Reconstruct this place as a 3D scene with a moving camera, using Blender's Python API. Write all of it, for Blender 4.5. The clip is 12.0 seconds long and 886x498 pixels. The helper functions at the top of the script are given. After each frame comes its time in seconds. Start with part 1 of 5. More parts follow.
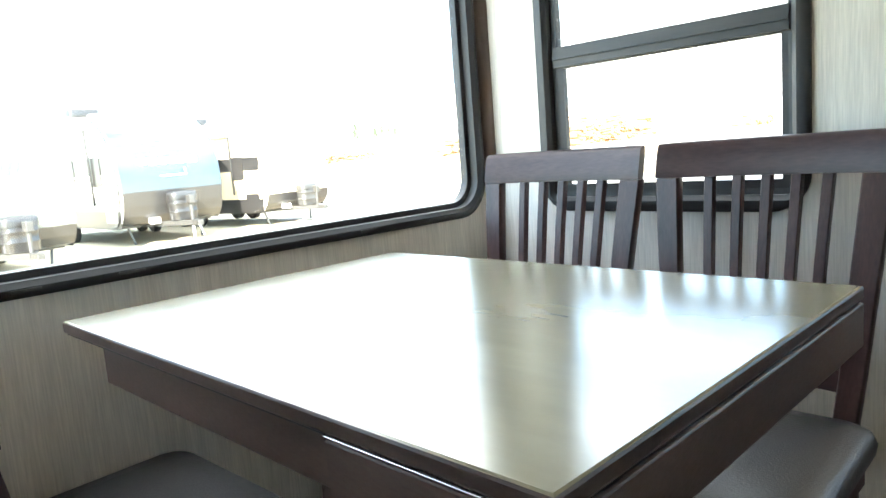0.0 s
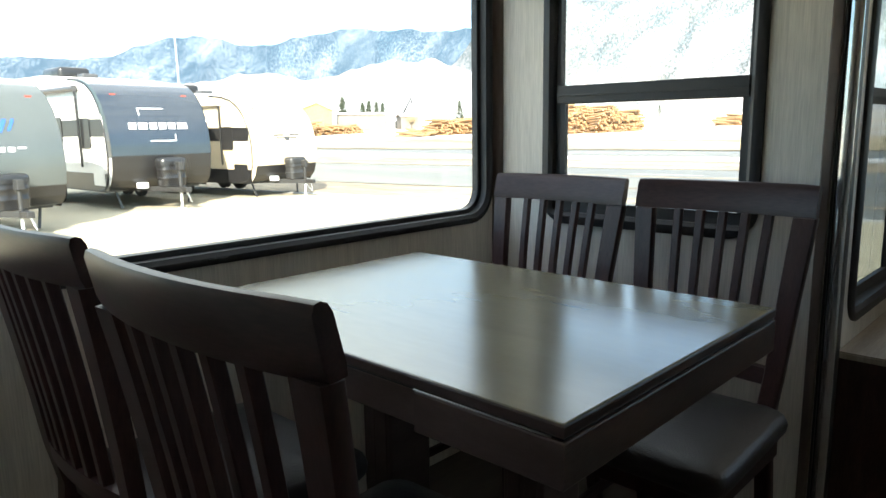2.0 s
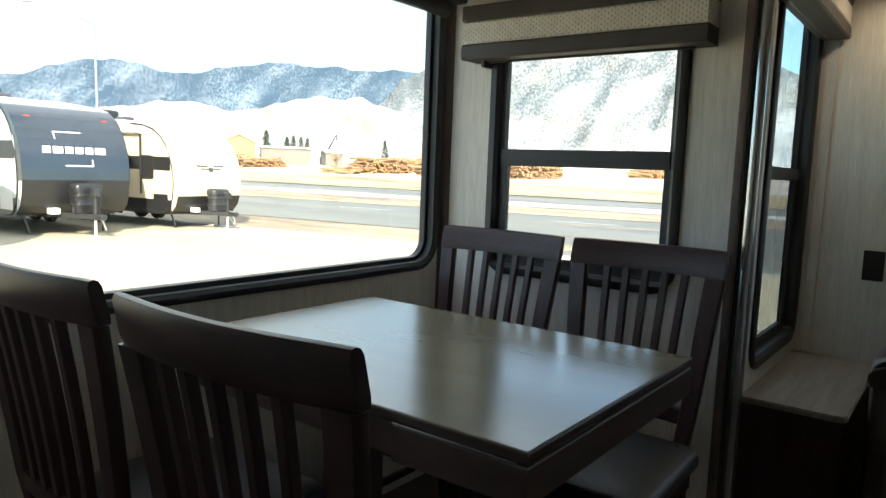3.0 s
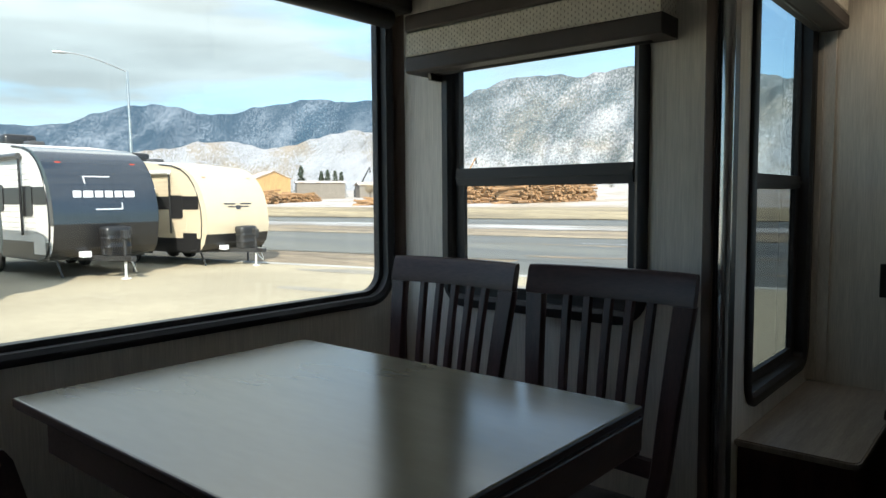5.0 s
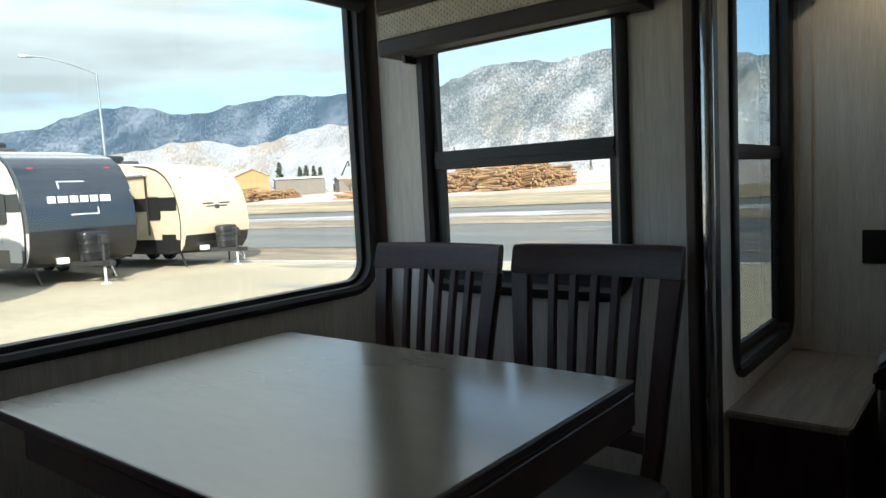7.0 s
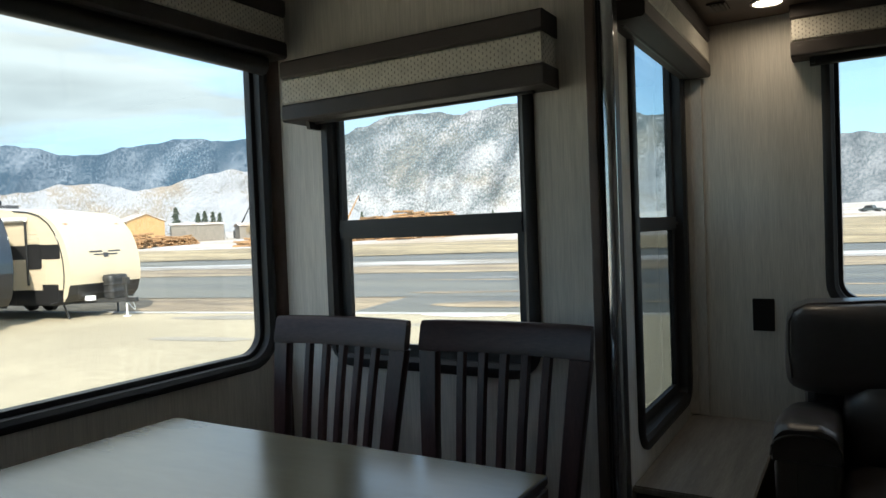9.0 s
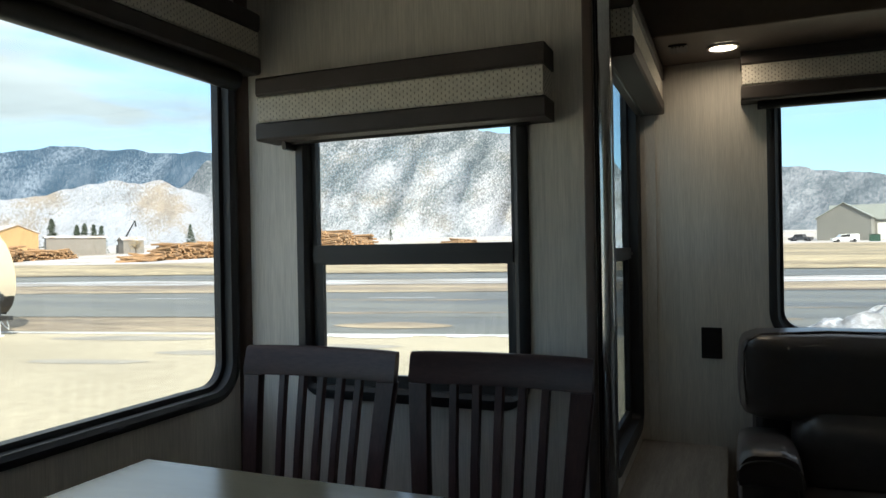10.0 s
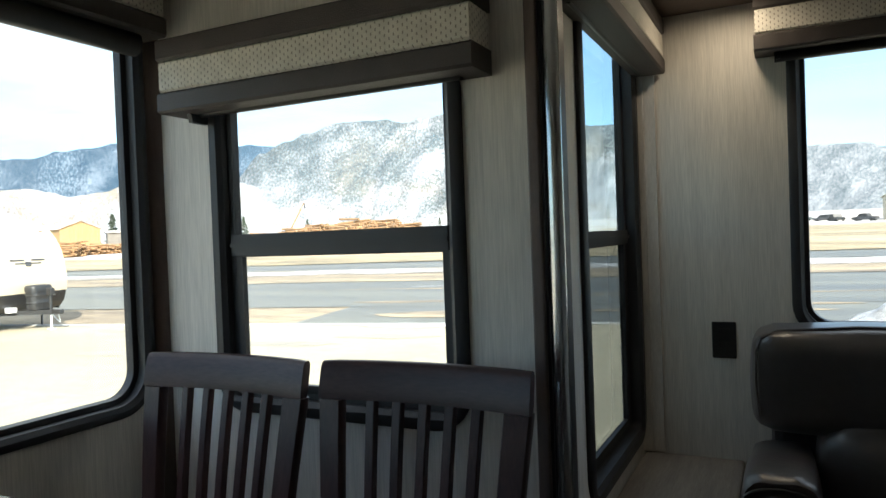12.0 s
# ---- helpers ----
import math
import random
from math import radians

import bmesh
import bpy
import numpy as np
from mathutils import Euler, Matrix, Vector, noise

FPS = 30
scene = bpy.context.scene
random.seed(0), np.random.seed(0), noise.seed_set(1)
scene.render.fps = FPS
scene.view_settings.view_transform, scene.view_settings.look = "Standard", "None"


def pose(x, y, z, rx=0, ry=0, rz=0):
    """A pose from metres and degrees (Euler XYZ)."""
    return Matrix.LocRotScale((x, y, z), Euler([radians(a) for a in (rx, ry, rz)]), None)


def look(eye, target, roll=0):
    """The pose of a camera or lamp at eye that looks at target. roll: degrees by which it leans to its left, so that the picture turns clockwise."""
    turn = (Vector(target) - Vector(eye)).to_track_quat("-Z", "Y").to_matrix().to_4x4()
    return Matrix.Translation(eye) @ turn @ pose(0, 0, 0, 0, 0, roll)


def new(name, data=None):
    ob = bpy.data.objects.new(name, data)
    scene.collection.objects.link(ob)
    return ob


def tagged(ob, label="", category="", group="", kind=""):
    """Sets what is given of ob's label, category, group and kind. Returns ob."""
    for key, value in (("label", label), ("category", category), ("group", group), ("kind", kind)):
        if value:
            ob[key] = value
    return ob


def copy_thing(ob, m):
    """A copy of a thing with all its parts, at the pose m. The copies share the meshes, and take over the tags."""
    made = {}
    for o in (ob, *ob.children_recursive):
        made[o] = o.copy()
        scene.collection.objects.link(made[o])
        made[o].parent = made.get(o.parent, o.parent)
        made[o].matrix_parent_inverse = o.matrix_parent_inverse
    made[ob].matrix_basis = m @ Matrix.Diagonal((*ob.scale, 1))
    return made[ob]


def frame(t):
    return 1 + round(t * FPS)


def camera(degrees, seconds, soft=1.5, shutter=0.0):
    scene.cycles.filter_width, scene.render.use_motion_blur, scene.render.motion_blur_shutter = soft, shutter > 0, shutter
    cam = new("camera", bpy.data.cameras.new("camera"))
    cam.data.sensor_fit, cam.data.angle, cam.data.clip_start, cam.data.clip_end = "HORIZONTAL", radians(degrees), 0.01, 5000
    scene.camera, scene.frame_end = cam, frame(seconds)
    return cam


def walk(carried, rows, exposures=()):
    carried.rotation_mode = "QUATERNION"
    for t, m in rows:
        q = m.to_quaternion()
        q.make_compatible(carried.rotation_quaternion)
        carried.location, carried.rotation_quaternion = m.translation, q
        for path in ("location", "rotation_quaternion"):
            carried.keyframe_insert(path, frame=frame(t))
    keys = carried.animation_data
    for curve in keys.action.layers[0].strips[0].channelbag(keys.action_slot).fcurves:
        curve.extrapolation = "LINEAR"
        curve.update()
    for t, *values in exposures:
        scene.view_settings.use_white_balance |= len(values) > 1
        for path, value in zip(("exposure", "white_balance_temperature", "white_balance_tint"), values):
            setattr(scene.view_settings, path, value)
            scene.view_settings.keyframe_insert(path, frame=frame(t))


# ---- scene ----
cam = camera(64.8, 12.0)
PATH = [
    (0, (0.119, 0.103, 0.994), (1.514, 1.507, 0.713), -4.5),
    (0.5, (0.088, 0.053, 1.018), (1.407, 1.542, 0.813), -3.0),
    (1, (0.034, -0.017, 1.047), (1.324, 1.426, 0.543), -2.2),
    (1.5, (-0.014, -0.041, 1.081), (1.261, 1.427, 0.611), -2.2),
    (2, (-0.194, -0.068, 1.111), (1.233, 1.29, 0.771), -0.8),
    (2.5, (-0.344, -0.095, 1.14), (1.18, 1.169, 0.859), 0.0),
    (3, (-0.374, -0.103, 1.159), (1.212, 1.094, 0.933), 2.2),
    (3.2, (-0.379, -0.101, 1.158), (1.227, 1.072, 0.949), 3.2),
    (4.8, (-0.037, -0.165, 1.136), (1.501, 1.104, 0.982), 0.1),
    (5, (-0.019, -0.169, 1.15), (1.506, 1.116, 1.001), -0.4),
    (5.5, (-0.006, -0.164, 1.145), (1.563, 1.066, 0.996), -1.9),
    (6, (0.004, -0.151, 1.136), (1.598, 1.049, 0.991), -2.1),
    (6.5, (0.003, -0.15, 1.13), (1.572, 1.08, 0.962), -2.2),
    (8.3, (0.02, -0.152, 1.151), (1.563, 1.109, 0.98), -3.6),
    (8.5, (0.027, -0.157, 1.159), (1.571, 1.106, 1.004), -3.3),
    (9, (0.056, -0.109, 1.197), (1.775, 0.912, 1.144), -2.2),
    (9.5, (0.011, 0.039, 1.219), (1.811, 0.911, 1.227), -1.8),
    (10, (-0.017, 0.121, 1.226), (1.834, 0.877, 1.222), -1.0),
    (10.5, (0.047, 0.112, 1.216), (1.92, 0.811, 1.167), -0.2),
    (11, (0.202, 0.018, 1.209), (2.059, 0.754, 1.11), -0.2),
    (11.5, (0.291, -0.043, 1.193), (2.074, 0.852, 1.056), -1.7),
    (12, (0.389, -0.008, 1.215), (2.181, 0.879, 1.179), -2.1),
]
EXPOSURES = [(t, stops + 0.3, 7180 if t < 4 else 6760, 8) for t, stops in ((0.0, 4.05), (0.5, 2.68), (1.0, 2.06), (1.5, 2.22), (2.0, 2.2), (2.5, 2.13), (3.0, 1.8), (4.8, 1.0), (5.6, 0.97), (6.5, 1.08), (8.5, 1.02), (9.5, 1.0), (10.2, 1.0), (11.0, 1.33), (11.5, 1.45), (12.0, 1.55))]
walk(cam, [(t, look(eye, target, roll)) for t, eye, target, roll in PATH], EXPOSURES)

# ---- world and sun ----
SUN_AZ, SUN_EL = radians(226), radians(33)      # azimuth counted from +x towards +y
world = bpy.data.worlds.new("world")
scene.world = world
world.use_nodes = True
wn, wl = world.node_tree.nodes, world.node_tree.links
wn.clear()
sky = wn.new("ShaderNodeTexSky")
sky.sky_type, sky.sun_disc = "NISHITA", False
sky.sun_elevation, sky.sun_rotation = SUN_EL, radians(90) - SUN_AZ
co = wn.new("ShaderNodeTexCoord")
sq = wn.new("ShaderNodeMapping")
sq.inputs["Scale"].default_value = (1.2, 1.2, 7.0)
cn = wn.new("ShaderNodeTexNoise")
cn.inputs["Scale"].default_value, cn.inputs["Detail"].default_value = 2.2, 6.0
cr = wn.new("ShaderNodeValToRGB")
cr.color_ramp.elements[0].position, cr.color_ramp.elements[1].position = 0.28, 0.52
cloud = wn.new("ShaderNodeMix")
cloud.data_type = "RGBA"
height, lift, tone = wn.new("ShaderNodeSeparateXYZ"), wn.new("ShaderNodeMapRange"), wn.new("ShaderNodeMix")
lift.interpolation_type = "SMOOTHSTEP"          # clouds are thicker and brighter overhead than at the horizon
lift.inputs["From Min"].default_value, lift.inputs["From Max"].default_value = 0.16, 0.62
tone.data_type = "RGBA"
tone.inputs["A"].default_value, tone.inputs["B"].default_value = (2.25, 2.75, 3.0, 1), (10.6, 11.0, 10.5, 1)
wl.new(co.outputs["Generated"], height.inputs[0])
wl.new(height.outputs["Z"], lift.inputs["Value"])
wl.new(lift.outputs["Result"], tone.inputs["Factor"])
streak, shade, grey = wn.new("ShaderNodeTexNoise"), wn.new("ShaderNodeMapRange"), wn.new("ShaderNodeMix")
streak.inputs["Scale"].default_value, streak.inputs["Detail"].default_value = 3.1, 5.0
shade.inputs["From Min"].default_value, shade.inputs["From Max"].default_value = 0.36, 0.62
shade.inputs["To Min"].default_value, shade.inputs["To Max"].default_value = 0.87, 1.15
grey.data_type, grey.blend_type = "RGBA", "MULTIPLY"
grey.inputs["Factor"].default_value = 1.0
wl.new(sq.outputs["Vector"], streak.inputs["Vector"])
wl.new(streak.outputs["Fac"], shade.inputs["Value"])
wl.new(tone.outputs["Result"], grey.inputs["A"])
wl.new(shade.outputs["Result"], grey.inputs["B"])
wl.new(grey.outputs["Result"], cloud.inputs["B"])
bg = wn.new("ShaderNodeBackground")
bg.inputs["Strength"].default_value = 0.13
wo = wn.new("ShaderNodeOutputWorld")
wl.new(co.outputs["Generated"], sq.inputs["Vector"])
wl.new(sq.outputs["Vector"], cn.inputs["Vector"])
wl.new(cn.outputs["Fac"], cr.inputs["Fac"])
side, bank, veil = wn.new("ShaderNodeVectorMath"), wn.new("ShaderNodeMapRange"), wn.new("ShaderNodeMath")
side.operation, veil.operation = "DOT_PRODUCT", "MULTIPLY"
side.inputs[1].default_value = (0.42, 0.907, 0.0)
bank.inputs["From Min"].default_value, bank.inputs["From Max"].default_value = 0.72, 0.93
bank.inputs["To Min"].default_value = 0.30
wl.new(co.outputs["Generated"], side.inputs[0])
wl.new(side.outputs["Value"], bank.inputs["Value"])
wl.new(cr.outputs["Color"], veil.inputs[0])
wl.new(bank.outputs["Result"], veil.inputs[1])
wl.new(veil.outputs[0], cloud.inputs["Factor"])
clear = wn.new("ShaderNodeMix")                 # thin dry mountain air: deeper blue than at sea level
clear.data_type, clear.blend_type = "RGBA", "MULTIPLY"
clear.inputs["Factor"].default_value = 1.0
clear.inputs["B"].default_value = (0.56, 0.79, 0.95, 1)
wl.new(sky.outputs["Color"], clear.inputs["A"])
wl.new(clear.outputs["Result"], cloud.inputs["A"])
wl.new(cloud.outputs["Result"], bg.inputs["Color"])
wl.new(bg.outputs["Background"], wo.inputs["Surface"])
sun = new("sun", bpy.data.lights.new("sun", "SUN"))
sun.data.energy, sun.data.angle, sun.data.color = 3.2, radians(0.5), (1.0, 0.95, 0.87)
sun.matrix_world = look((20 * math.cos(SUN_AZ), 20 * math.sin(SUN_AZ), 20 * math.tan(SUN_EL)), (0, 0, 0))


# ---- materials ----
def material(name, base, rough=0.5, metal=0.0, scale=8.0, vary=0.15, stretch=(1, 1, 1), bump=0.0, bump_scale=60.0, fine=0.08, second=None, spec=0.5, coat=0.0):
    """Principled surface with a coarse and a fine variation of colour and a fine relief, in object space."""
    m = bpy.data.materials.new(name)
    m.use_nodes = True
    n, l = m.node_tree.nodes, m.node_tree.links
    p = n["Principled BSDF"]
    p.inputs["Roughness"].default_value, p.inputs["Metallic"].default_value = rough, metal
    p.inputs["Specular IOR Level"].default_value = spec
    p.inputs["Coat Weight"].default_value = coat
    tc, mp = n.new("ShaderNodeTexCoord"), n.new("ShaderNodeMapping")
    mp.inputs["Scale"].default_value = stretch
    l.new(tc.outputs["Object"], mp.inputs["Vector"])
    big, small = n.new("ShaderNodeTexNoise"), n.new("ShaderNodeTexNoise")
    big.inputs["Scale"].default_value, big.inputs["Detail"].default_value = scale, 4.0
    small.inputs["Scale"].default_value, small.inputs["Detail"].default_value = bump_scale, 3.0
    for t in (big, small):
        l.new(mp.outputs["Vector"], t.inputs["Vector"])
    ramp = n.new("ShaderNodeValToRGB")
    b2 = second or tuple(c * (1 - vary) for c in base)
    ramp.color_ramp.elements[0].color = (*b2, 1)
    ramp.color_ramp.elements[1].color = (*base, 1)
    ramp.color_ramp.elements[0].position, ramp.color_ramp.elements[1].position = 0.35, 0.65
    l.new(big.outputs["Fac"], ramp.inputs["Fac"])
    mul = n.new("ShaderNodeMix")
    mul.data_type, mul.blend_type = "RGBA", "MULTIPLY"
    mul.inputs["Factor"].default_value = 1.0
    mr = n.new("ShaderNodeMapRange")
    mr.inputs["From Min"].default_value, mr.inputs["From Max"].default_value = 0.3, 0.7
    mr.inputs["To Min"].default_value, mr.inputs["To Max"].default_value = 1 - fine, 1 + fine
    l.new(small.outputs["Fac"], mr.inputs["Value"])
    l.new(ramp.outputs["Color"], mul.inputs["A"])
    l.new(mr.outputs["Result"], mul.inputs["B"])
    l.new(mul.outputs["Result"], p.inputs["Base Color"])
    rr_ = n.new("ShaderNodeMapRange")
    rr_.inputs["To Min"].default_value, rr_.inputs["To Max"].default_value = max(0.02, rough - 0.06), min(1, rough + 0.06)
    l.new(big.outputs["Fac"], rr_.inputs["Value"])
    l.new(rr_.outputs["Result"], p.inputs["Roughness"])
    if bump:
        bp = n.new("ShaderNodeBump")
        bp.inputs["Strength"].default_value, bp.inputs["Distance"].default_value = bump, 0.004
        l.new(small.outputs["Fac"], bp.inputs["Height"])
        l.new(bp.outputs["Normal"], p.inputs["Normal"])
    return m


def glass_material(name, tint):
    m = bpy.data.materials.new(name)
    m.use_nodes = True
    n, l = m.node_tree.nodes, m.node_tree.links
    n.remove(n["Principled BSDF"])
    tr, gl, mx, lw = n.new("ShaderNodeBsdfTransparent"), n.new("ShaderNodeBsdfGlossy"), n.new("ShaderNodeMixShader"), n.new("ShaderNodeLayerWeight")
    tr.inputs["Color"].default_value = (*tint, 1)
    gl.inputs["Roughness"].default_value = 0.01
    lw.inputs["Blend"].default_value = 0.5
    pw, ma = n.new("ShaderNodeMath"), n.new("ShaderNodeMath")
    pw.operation, ma.operation = "POWER", "MULTIPLY_ADD"
    pw.inputs[1].default_value, ma.inputs[1].default_value, ma.inputs[2].default_value = 5.0, 0.40, 0.025
    l.new(lw.outputs["Facing"], pw.inputs[0])
    l.new(pw.outputs[0], ma.inputs[0])
    l.new(ma.outputs[0], mx.inputs["Fac"])
    l.new(tr.outputs["BSDF"], mx.inputs[1])
    l.new(gl.outputs["BSDF"], mx.inputs[2])
    l.new(mx.outputs["Shader"], n["Material Output"].inputs["Surface"])
    return m


def glow_material(name, colour, strength):
    m = bpy.data.materials.new(name)
    m.use_nodes = True
    p = m.node_tree.nodes["Principled BSDF"]
    p.inputs["Emission Color"].default_value, p.inputs["Emission Strength"].default_value = (*colour, 1), strength
    return m


def fabric_material():
    """Cream fabric with staggered short dark dashes."""
    m = material("valance_fabric", (0.72, 0.68, 0.60), 0.9, scale=30, bump=0.3, bump_scale=700)
    n, l = m.node_tree.nodes, m.node_tree.links
    p = n["Principled BSDF"]
    tc, sep = n.new("ShaderNodeTexCoord"), n.new("ShaderNodeSeparateXYZ")
    l.new(tc.outputs["Object"], sep.inputs["Vector"])

    def op(kind, a, b=None):
        o = n.new("ShaderNodeMath")
        o.operation = kind
        for k, v in ((0, a), (1, b)):
            if v is None:
                continue
            if isinstance(v, (int, float)):
                o.inputs[k].default_value = v
            else:
                l.new(v, o.inputs[k])
        return o.outputs[0]

    u = op("MULTIPLY", op("ADD", sep.outputs["X"], sep.outputs["Y"]), 1 / 0.0105)
    col = op("FLOOR", u)
    stagger = op("MULTIPLY", op("MODULO", op("ABSOLUTE", col), 2.0), 0.5)
    v = op("ADD", op("MULTIPLY", sep.outputs["Z"], 1 / 0.0150), stagger)
    inu = op("LESS_THAN", op("ABSOLUTE", op("SUBTRACT", op("FRACT", u), 0.5)), 0.13)
    inv = op("LESS_THAN", op("ABSOLUTE", op("SUBTRACT", op("FRACT", v), 0.5)), 0.20)
    mask = op("MULTIPLY", inu, inv)
    mix = n.new("ShaderNodeMix")
    mix.data_type = "RGBA"
    mix.inputs["B"].default_value = (0.24, 0.21, 0.18, 1)
    old = p.inputs["Base Color"].links[0].from_socket
    l.new(mask, mix.inputs["Factor"])
    l.new(old, mix.inputs["A"])
    l.new(mix.outputs["Result"], p.inputs["Base Color"])
    return m


M_WALL = material("wallpaper", (0.73, 0.69, 0.63), 0.75, scale=3.0, vary=0.10, stretch=(14, 14, 0.6), bump=0.2, bump_scale=22, fine=0.11)
M_CEIL = material("ceiling_panel", (0.80, 0.785, 0.76), 0.8, scale=4, bump=0.2)
M_FLOOR = material("vinyl_plank", (0.112, 0.085, 0.067), 0.45, scale=3, stretch=(1, 8, 1), vary=0.35, bump=0.15)
M_ESPRESSO = material("espresso_wood", (0.062, 0.032, 0.031), 0.36, spec=0.32, scale=5, stretch=(6, 6, 1), vary=0.35, bump=0.04, bump_scale=40, fine=0.15)
M_RAILWOOD = material("espresso_rail_wood", (0.057, 0.030, 0.030), 0.38, spec=0.32, scale=5, stretch=(6, 1, 6), vary=0.35, bump=0.04, bump_scale=40, fine=0.15)
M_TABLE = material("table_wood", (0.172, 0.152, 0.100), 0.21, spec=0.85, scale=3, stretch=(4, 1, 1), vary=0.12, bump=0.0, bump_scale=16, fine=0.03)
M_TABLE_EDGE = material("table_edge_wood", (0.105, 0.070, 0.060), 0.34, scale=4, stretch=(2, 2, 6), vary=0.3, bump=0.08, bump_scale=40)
M_LEATHER = material("black_leather", (0.066, 0.056, 0.056), 0.33, scale=6, vary=0.2, bump=0.25, bump_scale=34, fine=0.08, spec=0.9)
M_VINYL = material("seat_vinyl", (0.030, 0.027, 0.027), 0.42, scale=9, vary=0.2, bump=0.3, bump_scale=220)
M_FRAME = material("black_window_frame", (0.026, 0.026, 0.029), 0.5, scale=9, vary=0.25, bump=0.06, bump_scale=300)
M_VALANCE = material("valance_vinyl", (0.058, 0.048, 0.045), 0.6, scale=14, vary=0.2, bump=0.3, bump_scale=300)
M_FABRIC = fabric_material()
M_TRIM = material("brown_trim", (0.15, 0.108, 0.092), 0.45, scale=5, stretch=(8, 8, 1), vary=0.3, bump=0.1)
M_SEAL = material("slide_seal", (0.60, 0.61, 0.63), 0.17, metal=0.9, scale=6, vary=0.2)
M_LIGHTTRIM = material("pale_trim", (0.70, 0.665, 0.62), 0.5, scale=6, stretch=(6, 6, 1), vary=0.15)
M_LEDGE = material("ledge_laminate", (0.34, 0.305, 0.27), 0.45, scale=3, stretch=(1, 12, 1), vary=0.3, bump=0.08, bump_scale=25, fine=0.12)
M_SOFFIT = material("soffit_wood", (0.100, 0.072, 0.057), 0.5, scale=4, stretch=(6, 1, 1), vary=0.3, bump=0.1)
M_BLACK = material("black_plastic", (0.012, 0.012, 0.012), 0.4)
M_CHROME = material("brushed_metal", (0.55, 0.55, 0.55), 0.3, metal=1.0)
M_GLASS = glass_material("window_glass", (0.965, 0.975, 0.975))
M_TINT = glass_material("tinted_glass", (0.72, 0.79, 0.81))
M_SCREEN = glass_material("screened_glass", (0.44, 0.47, 0.48))
M_LAMP = glow_material("lamp_lens", (1.0, 0.84, 0.64), 15.0)

M_GROUND = material("field_snow_grass", (0.50, 0.50, 0.51), 0.9, scale=0.06, second=(0.40, 0.32, 0.23), bump_scale=0.6, fine=0.2)
M_LOT = material("lot_pavement", (0.44, 0.38, 0.265), 0.9, scale=0.25, vary=0.16, bump=0.3, bump_scale=6, fine=0.1)
M_STAIN = material("damp_patch", (0.33, 0.30, 0.24), 0.8, scale=0.7, second=(0.27, 0.245, 0.20))
M_VERGE = material("gravel_verge", (0.36, 0.285, 0.185), 0.95, scale=0.55, second=(0.17, 0.135, 0.10), stretch=(1, 0.22, 1), bump=0.5, bump_scale=5, fine=0.3)
M_ASPHALT = material("wet_asphalt", (0.145, 0.140, 0.112), 0.52, scale=0.35, second=(0.082, 0.080, 0.072), stretch=(1, 0.10, 1), bump=0.15, bump_scale=9, fine=0.12, spec=0.5)
M_SNOW = material("snow", (0.76, 0.77, 0.79), 0.8, scale=3.2, second=(0.50, 0.49, 0.48), bump=1.0, bump_scale=9, fine=0.2)
M_OLDSNOW = material("old_snow", (0.52, 0.525, 0.535), 0.85, scale=0.55, second=(0.24, 0.21, 0.17), stretch=(1, 0.16, 1), bump=0.6, bump_scale=4, fine=0.25)
M_GRASS = material("dry_grass", (0.41, 0.33, 0.20), 0.95, scale=0.30, second=(0.19, 0.15, 0.095), stretch=(1, 0.22, 1), bump=0.6, bump_scale=3, fine=0.3)
M_CURB = material("pale_concrete", (0.50, 0.49, 0.46), 0.85, scale=0.8, vary=0.2)
M_PAINT = material("road_paint", (0.6, 0.6, 0.58), 0.7, scale=1)


# ---- mesh helpers ----
def box(bm, x0, x1, y0, y1, z0, z1):
    v = [bm.verts.new((x, y, z)) for x in (x0, x1) for y in (y0, y1) for z in (z0, z1)]
    for f in ((0, 1, 3, 2), (4, 6, 7, 5), (0, 4, 5, 1), (2, 3, 7, 6), (0, 2, 6, 4), (1, 5, 7, 3)):
        bm.faces.new([v[i] for i in f])
    return v


def rbox(x0, x1, y0, y1, z0, z1, r=0.004, seg=2):
    bm = bmesh.new()
    box(bm, x0, x1, y0, y1, z0, z1)
    bmesh.ops.bevel(bm, geom=list(bm.edges), offset=r, segments=seg, profile=0.5, affect="EDGES")
    return bm


def loft(bm, loops, closed=True, caps=False):
    """Joins rings of points, each of the same length, with quads."""
    rings = [[bm.verts.new(p) for p in ring] for ring in loops]
    n = len(rings[0])
    for a, b in zip(rings, rings[1:]):
        for i in range(n if closed else n - 1):
            j = (i + 1) % n
            bm.faces.new((a[i], a[j], b[j], b[i]))
    if caps:
        bm.faces.new(rings[0][::-1])
        bm.faces.new(rings[-1])
    return rings


def tube(bm, points, radius, n=8, caps=True):
    loops = []
    pts = [Vector(p) for p in points]
    for i, p in enumerate(pts):
        d = (pts[min(i + 1, len(pts) - 1)] - pts[max(i - 1, 0)]).normalized()
        a = d.orthogonal().normalized() if abs(d.z) > 0.9 else d.cross(Vector((0, 0, 1))).normalized()
        b = d.cross(a)
        r = radius[i] if isinstance(radius, (list, tuple)) else radius
        loops.append([p + r * (math.cos(2 * math.pi * k / n) * a + math.sin(2 * math.pi * k / n) * b) for k in range(n)])
    loft(bm, loops, caps=caps)


